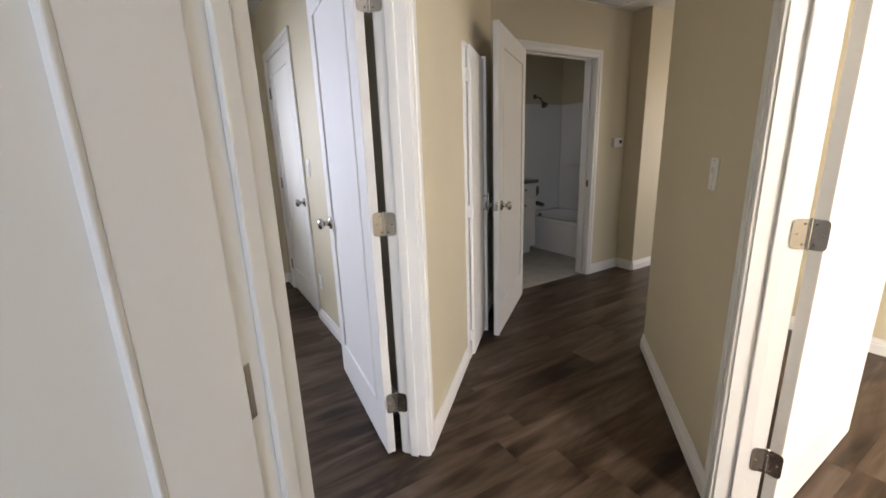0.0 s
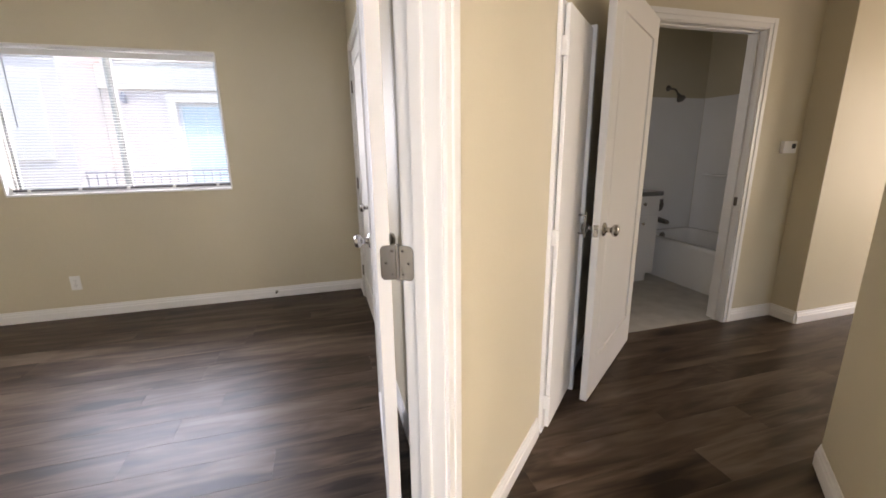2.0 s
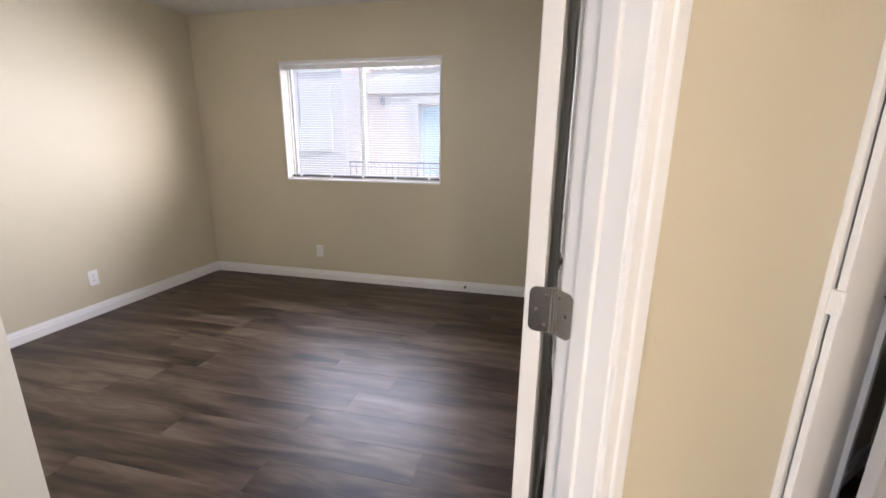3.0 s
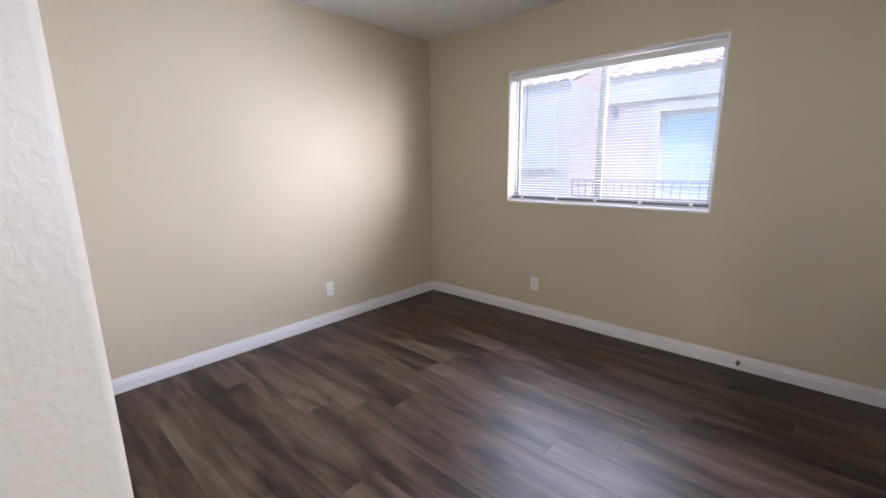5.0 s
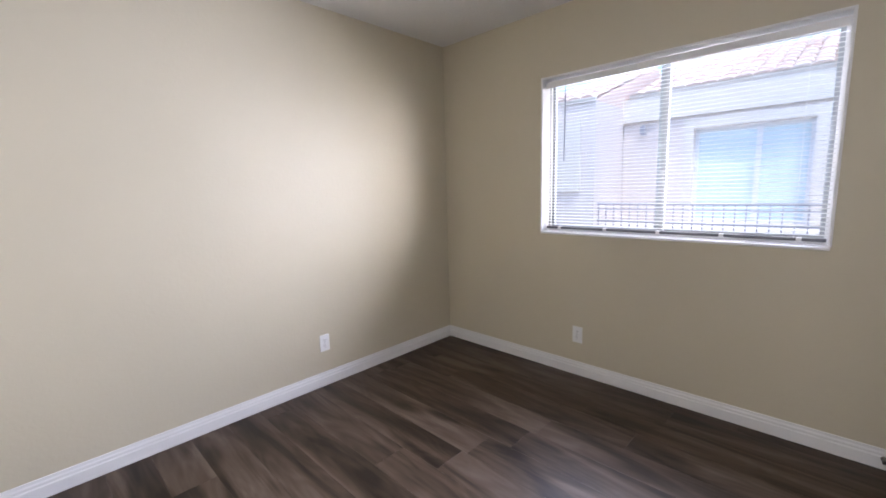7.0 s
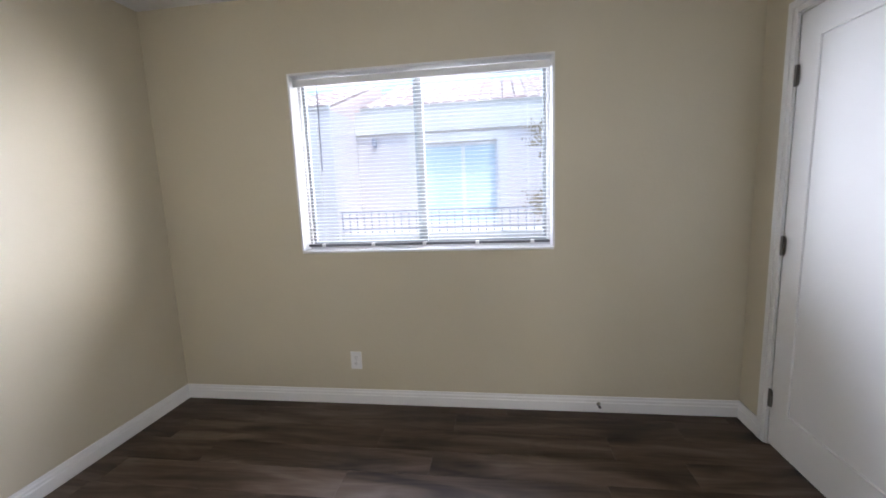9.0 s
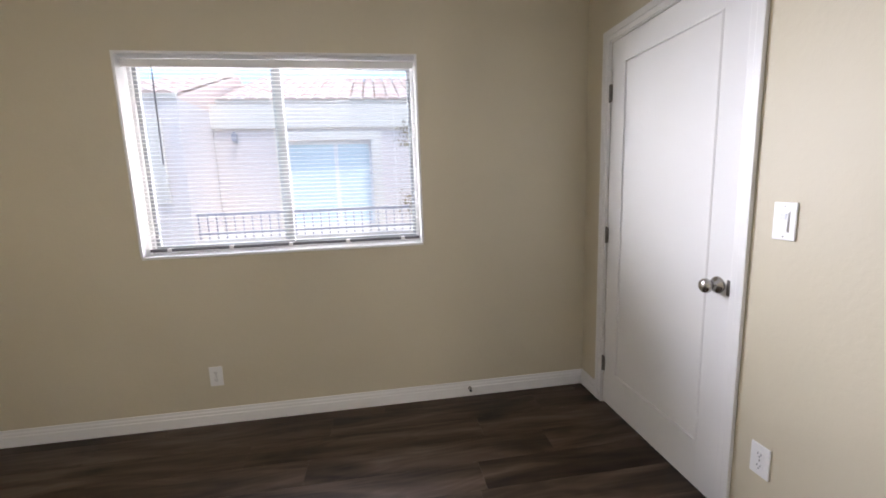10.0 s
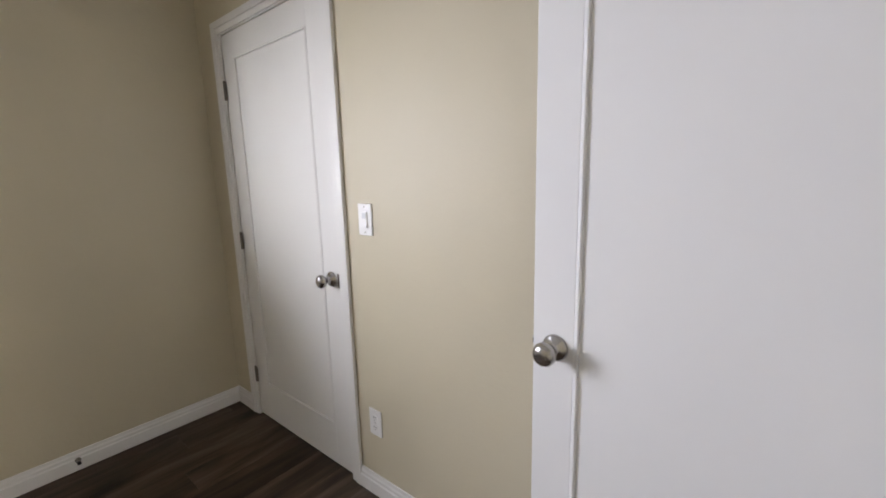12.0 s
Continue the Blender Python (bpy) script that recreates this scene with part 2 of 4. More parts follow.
def wall(name, p, q, thick, openings=(), z1=CEIL, mat=WALL, label="beige painted drywall with a knockdown texture"):
    """A wall whose face runs from p to q, with its thickness to the left of that line; openings are (from, to, sill, head)."""
    run = math.dist(p, q)
    m = pose(p[0], p[1], 0, 0, 0, math.degrees(math.atan2(q[1] - p[1], q[0] - p[0])))
    bm = bmesh.new()
    at = 0.0
    for a, b, lo, hi in sorted(openings):
        box(bm, at, 0, 0, a, thick, z1)
        if lo > 0:
            box(bm, a, 0, 0, b, thick, lo)
        if hi < z1:
            box(bm, a, 0, hi, b, thick, z1)
        at = b
    box(bm, at, 0, 0, run, thick, z1)
    bmesh.ops.remove_doubles(bm, verts=bm.verts, dist=1e-5)
    ob = setting(name, bm, mat, label, "wall")
    ob.matrix_world = m
    return ob


def baseboard(name, p, q, height=0.094, depth=0.015):
    """A moulded skirting along p to q, standing out to the right of that line."""
    run = math.dist(p, q)
    outline = [(0, 0), (-depth, 0), (-depth, height * 0.60), (-depth * 0.72, height * 0.66), (-depth * 0.72, height * 0.78), (-depth * 0.45, height * 0.86), (-depth * 0.36, height), (0, height)]
    bm = bmesh.new()
    ends = [[bm.verts.new((x, y, z)) for y, z in outline] for x in (0, run)]
    k = len(outline)
    bm.faces.new(ends[0]), bm.faces.new(ends[1][::-1])
    for i in range(k):
        j = (i + 1) % k
        bm.faces.new((ends[0][i], ends[1][i], ends[1][j], ends[0][j]))
    ob = setting(name, bm, TRIM, "white moulded baseboard along the wall", "baseboard")
    ob.matrix_world = pose(p[0], p[1], 0.003, 0, 0, math.degrees(math.atan2(q[1] - p[1], q[0] - p[0])))
    return ob


def casing_bm(width, height, w=0.06, d=0.016, drop=0.0):
    """Door casing on the plane y = 0, standing out towards -y, round an opening from x = 0 to width."""
    bm = bmesh.new()
    g = 0.006

    box(bm, -w - g, -d, drop, -g - w * 0.45, 0, height + g + w, 0.004)
    box(bm, -g - w * 0.45, -d * 0.72, drop, -g, 0, height + g + w * 0.45, 0.003)
    box(bm, width + g + w * 0.45, -d, drop, width + g + w, 0, height + g + w, 0.004)
    box(bm, width + g, -d * 0.72, drop, width + g + w * 0.45, 0, height + g + w * 0.45, 0.003)
    box(bm, -g - w * 0.45, -d, height + g + w * 0.45, width + g + w * 0.45, 0, height + g + w, 0.004)
    box(bm, -g, -d * 0.72, height + g, width + g, 0, height + g + w * 0.45, 0.003)
    return bm


def door_frame(name, m, width, height, thick, stop_at, front=True, back=True):
    """Jambs, stops and casings of a doorway: x from 0 to width along the wall face at y = 0, the wall behind it."""
    root = tagged(thing(name, m, "white painted door frame with moulded casing", "door frame"), kind="structure")
    j = 0.018
    for x0, x1 in ((-j, 0.0), (width, width + j)):
        bm = bmesh.new()
        box(bm, x0, -0.002, 0, x1, thick + 0.002, height + j, 0.002)
        part("jamb", bm, TRIM, root)
    bm = bmesh.new()
    box(bm, 0, -0.002, height, width, thick + 0.002, height + j, 0.002)
    part("head_jamb", bm, TRIM, root)
    for x0, x1 in ((0.0, 0.011), (width - 0.011, width)):
        bm = bmesh.new()
        box(bm, x0, stop_at, 0, x1, stop_at + 0.034, height, 0.003)
        part("door_stop", bm, TRIM, root)
    bm = bmesh.new()
    box(bm, 0.011, stop_at, height - 0.011, width - 0.011, stop_at + 0.034, height, 0.003)
    part("door_stop", bm, TRIM, root)
    if front:
        part("casing", casing_bm(width, height), TRIM, root)
    if back:
        bm = casing_bm(width, height)
        bmesh.ops.transform(bm, matrix=Matrix.Translation((width, thick, 0)) @ Matrix.Rotation(math.pi, 4, "Z"), verts=bm.verts)
        part("casing", bm, TRIM, root)
    return root


def knob(bm_parent, x, z, y, side, material_used=NICKEL):
    """A round door knob with its rose, on the face at y, pointing along side (-1 or 1)."""
    bm = bmesh.new()
    turn = Matrix.Translation((x, y, z)) @ Matrix.Rotation(math.pi / 2 * (-side), 4, "X")
    lathe(bm, [(0, 0), (0.033, 0), (0.033, 0.004), (0.029, 0.009), (0.016, 0.012), (0.0135, 0.018), (0.0125, 0.03), (0.015, 0.036), (0.024, 0.042), (0.0285, 0.05),
               (0.0285, 0.057), (0.025, 0.064), (0.018, 0.0682), (0.010, 0.0703), (0.004, 0.071), (0, 0.071)], turn, 28)
    k = part("door_knob", bm, material_used, bm_parent, "satin nickel round door knob", smooth=True)
    return k


def hinge(parent, m, open_angle, wide=1.0, metal=NICKEL):
    """A butt hinge: its barrel stands on the origin, one leaf along +x, the other turned by open_angle degrees from it."""
    for i, ang in enumerate((0.0, open_angle)):
        bm = bmesh.new()
        turn = m @ Matrix.Rotation(radians(ang), 4, "Z") @ Matrix.Diagonal((wide if i else 1.0, 1, 1, 1))
        pts = [(0.004, -0.0445), (0.031, -0.0445), (0.0375, -0.0425), (0.042, -0.0375), (0.0435, -0.031), (0.0435, 0.031), (0.042, 0.0375), (0.0375, 0.0425), (0.031, 0.0445), (0.004, 0.0445)]
        lo = [bm.verts.new((x, -0.0012, z)) for x, z in pts]
        hi = [bm.verts.new((x, 0.0012, z)) for x, z in pts]
        bm.faces.new(lo), bm.faces.new(hi[::-1])
        for k in range(len(pts)):
            bm.faces.new((lo[k], hi[k], hi[(k + 1) % len(pts)], lo[(k + 1) % len(pts)]))
        bmesh.ops.transform(bm, matrix=turn, verts=bm.verts)
        leaf = part("hinge_leaf", bm, metal, parent, "satin nickel hinge leaf with rounded corners")
        for x, z in ((0.014, 0.030), (0.030, 0.0), (0.014, -0.030)):
            bm = bmesh.new()
            lathe(bm, [(0.0, -0.0022), (0.003, -0.0022), (0.0044, 0), (0.003, 0.0022), (0, 0.0022)], turn @ Matrix.Translation((x, 0, z)) @ Matrix.Rotation(math.pi / 2, 4, "X"), 10)
            part("screw", bm, BRONZE, leaf, smooth=True)
    bm = bmesh.new()
    prof = [(0, -0.047), (0.004, -0.047), (0.0055, -0.045)]
    for k in range(5):
        z0 = -0.0445 + k * 0.0178
        prof += [(0.0064, z0), (0.0064, z0 + 0.0172), (0.0061, z0 + 0.0175)]
    prof += [(0.004, 0.047), (0, 0.047)]
    lathe(bm, prof, m, 14)
    part("hinge_barrel", bm, metal, parent)


def panel_door(name, m, width, height, label, knob_z=0.91, stile=0.115, group="", thick=0.035, knobs=(1, -1)):
    """A one-panel shaker door; hinged at x = 0, leaf along +x, thickness from y = 0 to thick."""
    root = thing(name, m, label, "door", group)
    z0 = 0.012
    top, bot = 0.115, 0.20
    bm = bmesh.new()
    box(bm, 0, 0, z0, stile, thick, height, 0.0025)
    part("stile", bm, DOOR, root)
    bm = bmesh.new()
    box(bm, width - stile, 0, z0, width, thick, height, 0.0025)
    part("stile", bm, DOOR, root)
    bm = bmesh.new()
    box(bm, stile, 0.0003, height - top, width - stile, thick - 0.0003, height - 0.0004)
    part("top_rail", bm, DOOR, root)
    bm = bmesh.new()
    box(bm, stile, 0.0003, z0 + 0.0004, width - stile, thick - 0.0003, z0 + bot)
    part("bottom_rail", bm, DOOR, root)
    bm = bmesh.new()
    x0, x1, za, zb = stile, width - stile, z0 + bot, height - top
    box(bm, x0, 0.005, za, x1, thick - 0.005, zb)
    part("panel", bm, DOOR, root)
    bm = bmesh.new()
    bead = [(0.0, 0.0006), (0.0006, -0.0002), (0.0070, -0.0036), (0.0095, -0.0040), (0.0112, -0.0030), (0.0122, 0.0054)]
    for y, d in ((0.0, 1), (thick, -1)):
        rings = [[bm.verts.new((x, y + d * h, z)) for x, z in ((x0 + e, za + e), (x1 - e, za + e), (x1 - e, zb - e), (x0 + e, zb - e))] for e, h in bead]
        for ra, rb in zip(rings, rings[1:]):
            for i in range(4):
                bm.faces.new((ra[i], ra[(i + 1) % 4], rb[(i + 1) % 4], rb[i]))
    part("panel_moulding", bm, DOOR, root)
    for side in knobs:
        knob(root, width - 0.062, knob_z, thick if side > 0 else 0.0, side)
    bm = bmesh.new()
    box(bm, width - 0.001, thick / 2 - 0.0127, knob_z - 0.0285, width + 0.0014, thick / 2 + 0.0127, knob_z + 0.0285, 0.0006)
    plate = part("latch_plate", bm, NICKEL, root)
    bm = bmesh.new()
    box(bm, width, thick / 2 - 0.007, knob_z - 0.009, width + 0.009, thick / 2 + 0.007, knob_z + 0.009, 0.002)
    part("latch_bolt", bm, NICKEL, plate)
    return root


# ---- structure ----
DH = 2.045   # door head
wall("wall_north", (-2.72, 4.36), (1.02, 4.36), 0.17, [(1.08, 2.59, 0.997, 2.04)])
wall("wall_west", (-2.57, 1.24), (-2.57, 4.36), 0.12)
wall("wall_east", (0.896, 4.36), (0.896, 1.632), 0.10, [(0.25, 1.095, 0, DH)])
wall("wall_hall_left", hall(-1.06, 0), hall(1.80, 0), 0.110, [(1.06 - 0.891 - 0.018, 1.06 - 0.053 + 0.018, 0, DH + 0.018)])

# The bedroom's south wall with its rounded corner to the slanted entry.
bm = bmesh.new()
c0, c1, c2 = (-0.42, 1.40), hall(-1.01, 0.118), hall(-1.13, 0.118)
outline = [(-2.57, 1.28), (-0.50, 1.28), c2, c1, c0, (-2.57, 1.40)]
prism(bm, outline, 0, CEIL)
corner = [e for e in bm.edges if all((Vector(v.co.xy) - Vector(c0)).length < 1e-4 for v in e.verts)]
bmesh.ops.bevel(bm, geom=corner, offset=0.022, segments=6, affect="EDGES", profile=0.5)
setting("wall_south", bm, WALL_ROUGH, "beige drywall with a rounded textured corner", "wall")

wall("wall_hall_right", hall(1.163, -1.065), hall(-1.06, -1.065), 0.118, [(1.163 + 0.09 - 0.018, 1.163 + 0.93 + 0.018, 0, DH + 0.018)])
wall("wall_landing", (3.61, 1.489), (2.471, 1.489), 0.12)
wall("wall_living_west", (3.61, -2.25), (3.61, 1.489), 0.048)
wall("wall_living_south", (6.9, -2.25), (3.61, -2.25), 0.1, [(0.5, 2.7, 0.5, 2.15)])
wall("wall_bathroom", (2.10, 2.70), (3.87, 2.70), 0.12, [(0.40 - 0.018, 1.29 + 0.018, 0, 2.018)])
bm = bmesh.new()
prism(bm, [(3.87, 2.515), (6.9, 2.515), (6.9, 2.82), (3.87, 2.82)], 0, CEIL)
setting("wall_hall_jog", bm, WALL, "beige drywall column that juts into the hall", "wall")
# The unseen opening is added for the fill lamp.
wall("wall_living_east", (6.9, 2.515), (6.9, -2.25), 0.12, [(0.5, 2.3, 0.5, 2.15)])
# Start room.
wall("wall_start_door", hall(-0.93, -1.183), hall(-0.93, 0.0), 0.12, [(1.183 - 0.98 - 0.018, 1.183 - 0.08 + 0.018, 0, DH + 0.018)])
wall("wall_start_left", hall(-4.2, -0.02), hall(-1.06, -0.02), 0.1)
wall("wall_start_back", hall(-4.2, -3.2), hall(-4.2, -0.02), 0.1, [(0.9, 2.5, 0.9, 2.05)])
wall("wall_start_right", hall(-1.06, -3.2), hall(-4.2, -3.2), 0.1)
# Room on the far side of the hall.
wall("wall_far_room_east", (3.51, 1.369), (3.51, -2.25), 0.048)
wall("wall_far_room_south", (3.61, -2.25), (0.6, -2.25), 0.1, [(1.06, 2.46, 0.85, 2.15)])
wall("wall_far_room_west", hall(-2.6, -2.6), hall(-1.06, -1.183), 0.1)
# Bathroom.
# The opening beside the vanity is unseen, added for the bathroom's fill lamp.
wall("wall_bath_north", (2.2, 4.15), (4.62, 4.15), 0.1, [(0.13, 0.55, 1.5, 2.1)])
wall("wall_bath_east", (4.55, 4.15), (4.55, 2.82), 0.1)
wall("wall_bath_west", (2.3, 2.82), (2.3, 4.15), 0.1)

bm = bmesh.new()
box(bm, -4.5, -4.5, CEIL, 7.1, 4.6, CEIL + 0.15)
setting("ceiling", bm, CEILING, "white painted ceiling with light texture", "ceiling")
bm = bmesh.new()
box(bm, -4.5, -4.5, -0.12, 7.1, 4.53, -0.008)
setting("floor_base", bm, GREY, "subfloor slab under the planks", "floor")
bm = bmesh.new()
box(bm, 2.3, 2.76, -0.02, 4.55, 4.15, 0.002)
setting("bathroom_floor", bm, BATHFLOOR, "pale beige vinyl sheet bathroom floor", "floor")

# Baseboards: each stands out to the right of its line.
baseboard("baseboard_north", (-2.57, 4.36), (0.896, 4.36))
baseboard("baseboard_west", (-2.57, 1.40), (-2.57, 4.36))
baseboard("baseboard_south", (-0.44, 1.40), (-2.57, 1.40))
baseboard("baseboard_entry", hall(-1.01, 0.20), (-0.425, 1.385))
baseboard("baseboard_east_a", (0.896, 4.36), (0.896, 4.172))
baseboard("baseboard_east_b", (0.896, 3.203), (0.896, 1.65))
baseboard("baseboard_hall_left_a", hall(0.013, 0), hall(0.765, 0))
baseboard("baseboard_hall_left_b", hall(1.27, 0), hall(1.77, 0))
baseboard("baseboard_hall_right", hall(1.163, -1.065), hall(-0.02, -1.065))
baseboard("baseboard_landing", (3.61, 1.489), (2.471, 1.489))
baseboard("baseboard_bath_a", (2.24, 2.70), (2.43, 2.70))
baseboard("baseboard_bath_b", (3.458, 2.70), (3.87, 2.70))
baseboard("baseboard_jog_side", (3.87, 2.70), (3.87, 2.515))
baseboard("baseboard_jog", (3.87, 2.515), (6.9, 2.515))
baseboard("baseboard_far_room_east", (3.51, 1.369), (3.51, -2.25))

# ---- door frames and doors ----
door_frame("bedroom_door_frame", hall_pose(-0.891, 0), 0.838, DH, 0.110, 0.040)
door_frame("far_room_door_frame", hall_pose(-0.09, -1.065, 0, 180), 0.84, DH, 0.118, 0.045)
door_frame("bathroom_door_frame", pose(2.50, 2.70, 0), 0.89, 2.0, 0.12, 0.045)
door_frame("start_room_door_frame", hall_pose(-0.93, -0.98, 0, 90), 0.90, DH, 0.12, 0.045, front=False)
door_frame("closet_door_frame", pose(0.896, 4.11, 0, 0, 0, -90), 0.845, DH, 0.10, 0.05, back=False)

BED_PIN, BED_TURN = hall(-0.0568, 0.127), 84.9
panel_door("bedroom_door", pose(*BED_PIN, 0, 0, 0, BED_TURN) @ pose(0.004, 0.018, 0), 0.802, 2.035, "white one-panel door standing open into the bedroom", knob_z=0.918, stile=0.108)
FAR_PIN, FAR_TURN = hall(-0.0935, -1.195), 0.8
panel_door("far_room_door", pose(*FAR_PIN, 0, 0, 0, FAR_TURN) @ pose(0.004, -0.037, 0), 0.83, 2.035, "white one-panel door standing open to a bright room", group="open hall doors")
panel_door("bathroom_door", pose(2.492, 2.682, 0, 0, 0, 180 + 36.8) @ pose(0, 0, 0), 0.864, 1.99, "white one-panel bathroom door standing open into the hall", group="open hall doors")
panel_door("start_room_door", hall_pose(-1.056, -0.060, 0, 180), 0.863, 2.035, "white one-panel door folded back into the room", stile=0.132, knobs=(1,))
panel_door("closet_door", pose(0.8985, 4.1092, 0, 0, 0, -90), 0.8434, 2.043, "closed white one-panel closet door", knob_z=0.915, knobs=(-1,))

# ---- hinges ----
HZ = (1.785, 1.02, 0.253)
bed = bpy.data.objects["bedroom_door"]
far = bpy.data.objects["far_room_door"]
start = bpy.data.objects["start_room_door"]
closet = bpy.data.objects["closet_door"]


def add_hinges(door, world_pose, angle, shrink=1.0, wide=1.0, metal=NICKEL):
    inv = door.matrix_world.inverted()
    for z in HZ:
        hinge(door, inv @ world_pose @ Matrix.Translation((0, 0, z)) @ Matrix.Diagonal((shrink, 1, 1, 1)), angle, wide, metal)


add_hinges(bed, pose(*BED_PIN, 0, 0, 0, BED_TURN + 90) @ pose(0, -0.0025, 0), HA - 90 - BED_TURN - 90, 1.0, 1.1)
add_hinges(far, pose(*FAR_PIN, 0, 0, 0, FAR_TURN - 90), HA + 90 - FAR_TURN + 90, 1.0, 1.0)
inv = start.matrix_world.inverted()
for z in (1.75, 0.968, 0.23):
    bm = bmesh.new()
    box(bm, -0.013, -0.0012, -0.043, 0.013, 0.0012, 0.043, 0.001, inv @ hall_pose(-1.045, -0.0812, z))
    part("hinge_leaf", bm, NICKEL, start, "satin nickel hinge leaf let into the jamb")
add_hinges(closet, pose(0.8905, 4.105, 0, 0, 0, 90), 180, 0.48, 1.0, BRONZE)


# ---- wall plates ----
def plate_bm(w, h, d=0.006):
    bm = bmesh.new()
    box(bm, -w / 2, -d, -h / 2, w / 2, 0, h / 2, 0.003)
    return bm


def outlet(m, label):
    """A duplex outlet on the plane y = 0, facing -y."""
    root = thing("outlet", m, label, "outlet", "wall outlets")
    part("cover_plate", plate_bm(0.072, 0.116), PLASTIC, root)
    for dz in (0.0215, -0.0215):
        bm = bmesh.new()
        pts = [(0.0165 * math.cos(a), 0.0145 * math.sin(a)) for a in (2 * math.pi * i / 20 for i in range(20))]
        lo = [bm.verts.new((x, -0.0055, z + dz)) for x, z in pts]
        hi = [bm.verts.new((x, -0.0078, z + dz)) for x, z in pts]
        bm.faces.new(hi)
        for i in range(20):
            bm.faces.new((lo[i], lo[(i + 1) % 20], hi[(i + 1) % 20], hi[i]))
        face = part("socket", bm, PLASTIC, root)
        bm = bmesh.new()
        for x in (-0.006, 0.006):
            box(bm, x - 0.0012, -0.0083, dz - 0.001, x + 0.0012, -0.0076, dz + 0.007)
        box(bm, -0.002, -0.0083, dz - 0.0095, 0.002, -0.0076, dz - 0.0055)
        part("slots", bm, DARK, face)
    bm = bmesh.new()
    lathe(bm, [(0, 0.0075), (0.0025, 0.0072), (0.003, 0.006)], Matrix.Rotation(math.pi / 2, 4, "X"), 10)
    part("screw", bm, NICKEL, root)
    return root


def switch(m, label):
    root = thing("light_switch", m, label, "light switch", "light switches")
    part("cover_plate", plate_bm(0.075, 0.12), PLASTIC, root)
    bm = bmesh.new()
    box(bm, -0.0175, -0.0072, -0.0345, 0.0175, -0.004, 0.0345, 0.0012)
    rocker_frame = part("rocker_frame", bm, PLASTIC, root)
    bm = bmesh.new()
    box(bm, -0.0155, -0.0105, -0.031, 0.0155, -0.006, 0.031, 0.002, Matrix.Rotation(radians(-3), 4, "X"))
    part("rocker", bm, PLASTIC, rocker_frame)
    bm = bmesh.new()
    box(bm, -0.0095, -0.0124, 0.004, 0.0095, -0.0095, 0.025, 0.0008, Matrix.Rotation(radians(-3), 4, "X"))
    part("rocker_inset", bm, PALEGREY, rocker_frame, "pale grey inset in the rocker")
    for z in (0.048, -0.048):
        bm = bmesh.new()
        lathe(bm, [(0, 0.0078), (0.0025, 0.0074), (0.003, 0.006)], Matrix.Translation((0, 0, z)) @ Matrix.Rotation(math.pi / 2, 4, "X"), 10)
        part("screw", bm, NICKEL, root)
    return root


outlet(pose(-1.35, 4.3598, 0.292), "white duplex outlet low on the wall under the window")
outlet(pose(-2.5698, 3.105, 0.302, 0, 0, 90), "white duplex outlet low on the plain beige wall")
outlet(pose(0.8958, 3.09, 0.342, 0, 0, -90), "white duplex outlet low beside the closet door")
switch(pose(0.8958, 3.083, 1.18, 0, 0, -90), "white rocker light switch beside the closet door")
switch(hall_pose(0.295, -1.0652, 1.163, 180), "white rocker light switch on the hall wall")

# Peg door stop on the baseboard.
root = thing("door_stop_bumper", pose(0.128, 4.346, 0.055, 90), "small metal door stop screwed to the baseboard", "door stop")
bm = bmesh.new()
lathe(bm, [(0, 0), (0.012, 0), (0.012, 0.003), (0.005, 0.005), (0.0045, 0.03)], None, 14)
part("stem", bm, NICKEL, root, smooth=True)
bm = bmesh.new()
lathe(bm, [(0.0045, 0.03), (0.008, 0.032), (0.008, 0.04), (0.005, 0.043), (0, 0.043)], None, 14)
part("rubber_tip", bm, DARK, root, "black rubber tip", smooth=True)

# ---- bedroom window ----
WX0, WX1, WZ0, WZ1 = -1.64, -0.13, 0.997, 2.04
win = tagged(thing("window_1", pose(0, 0, 0), "white vinyl sliding window in a plastered recess", "window"), kind="structure")
bm = bmesh.new()
f = 0.022
box(bm, WX0, 4.455, WZ0, WX0 + f, 4.525, WZ1, 0.003)
box(bm, WX1 - f, 4.455, WZ0, WX1, 4.525, WZ1, 0.003)
box(bm, WX0 + f, 4.455, WZ0, WX1 - f, 4.525, WZ0 + f, 0.003)
box(bm, WX0 + f, 4.455, WZ1 - f, WX1 - f, 4.525, WZ1, 0.003)
part("window_frame", bm, VINYL, win)
mid = -0.90
for x0, x1, y in ((WX0 + f, mid + 0.030, 4.468), (mid - 0.030, WX1 - f, 4.496)):
    bm = bmesh.new()
    t = 0.020
    ta, tb = (t, 0.034) if y < 4.48 else (0.034, t)
    box(bm, x0, y, WZ0 + f, x0 + ta, y + 0.024, WZ1 - f, 0.002)
    box(bm, x1 - tb, y, WZ0 + f, x1, y + 0.024, WZ1 - f, 0.002)
    box(bm, x0 + ta, y, WZ0 + f, x1 - tb, y + 0.024, WZ0 + f + t, 0.002)
    box(bm, x0 + ta, y, WZ1 - f - t, x1 - tb, y + 0.024, WZ1 - f, 0.002)
    sash = part("sash", bm, SASH, win, "grey sash, darker than the white frame")
    bm = bmesh.new()
    box(bm, x0 + ta, y + 0.010, WZ0 + f + t, x1 - tb, y + 0.014, WZ1 - f - t)
    pane = part("pane", bm, GLASS, sash)
    pane.visible_shadow = False
bm = bmesh.new()
box(bm, WX0 - 0.004, 4.352, WZ0 - 0.012, WX1 + 0.004, 4.455, WZ0 + 0.004, 0.004)
part("window_sill", bm, TRIM, win, "white painted sill")
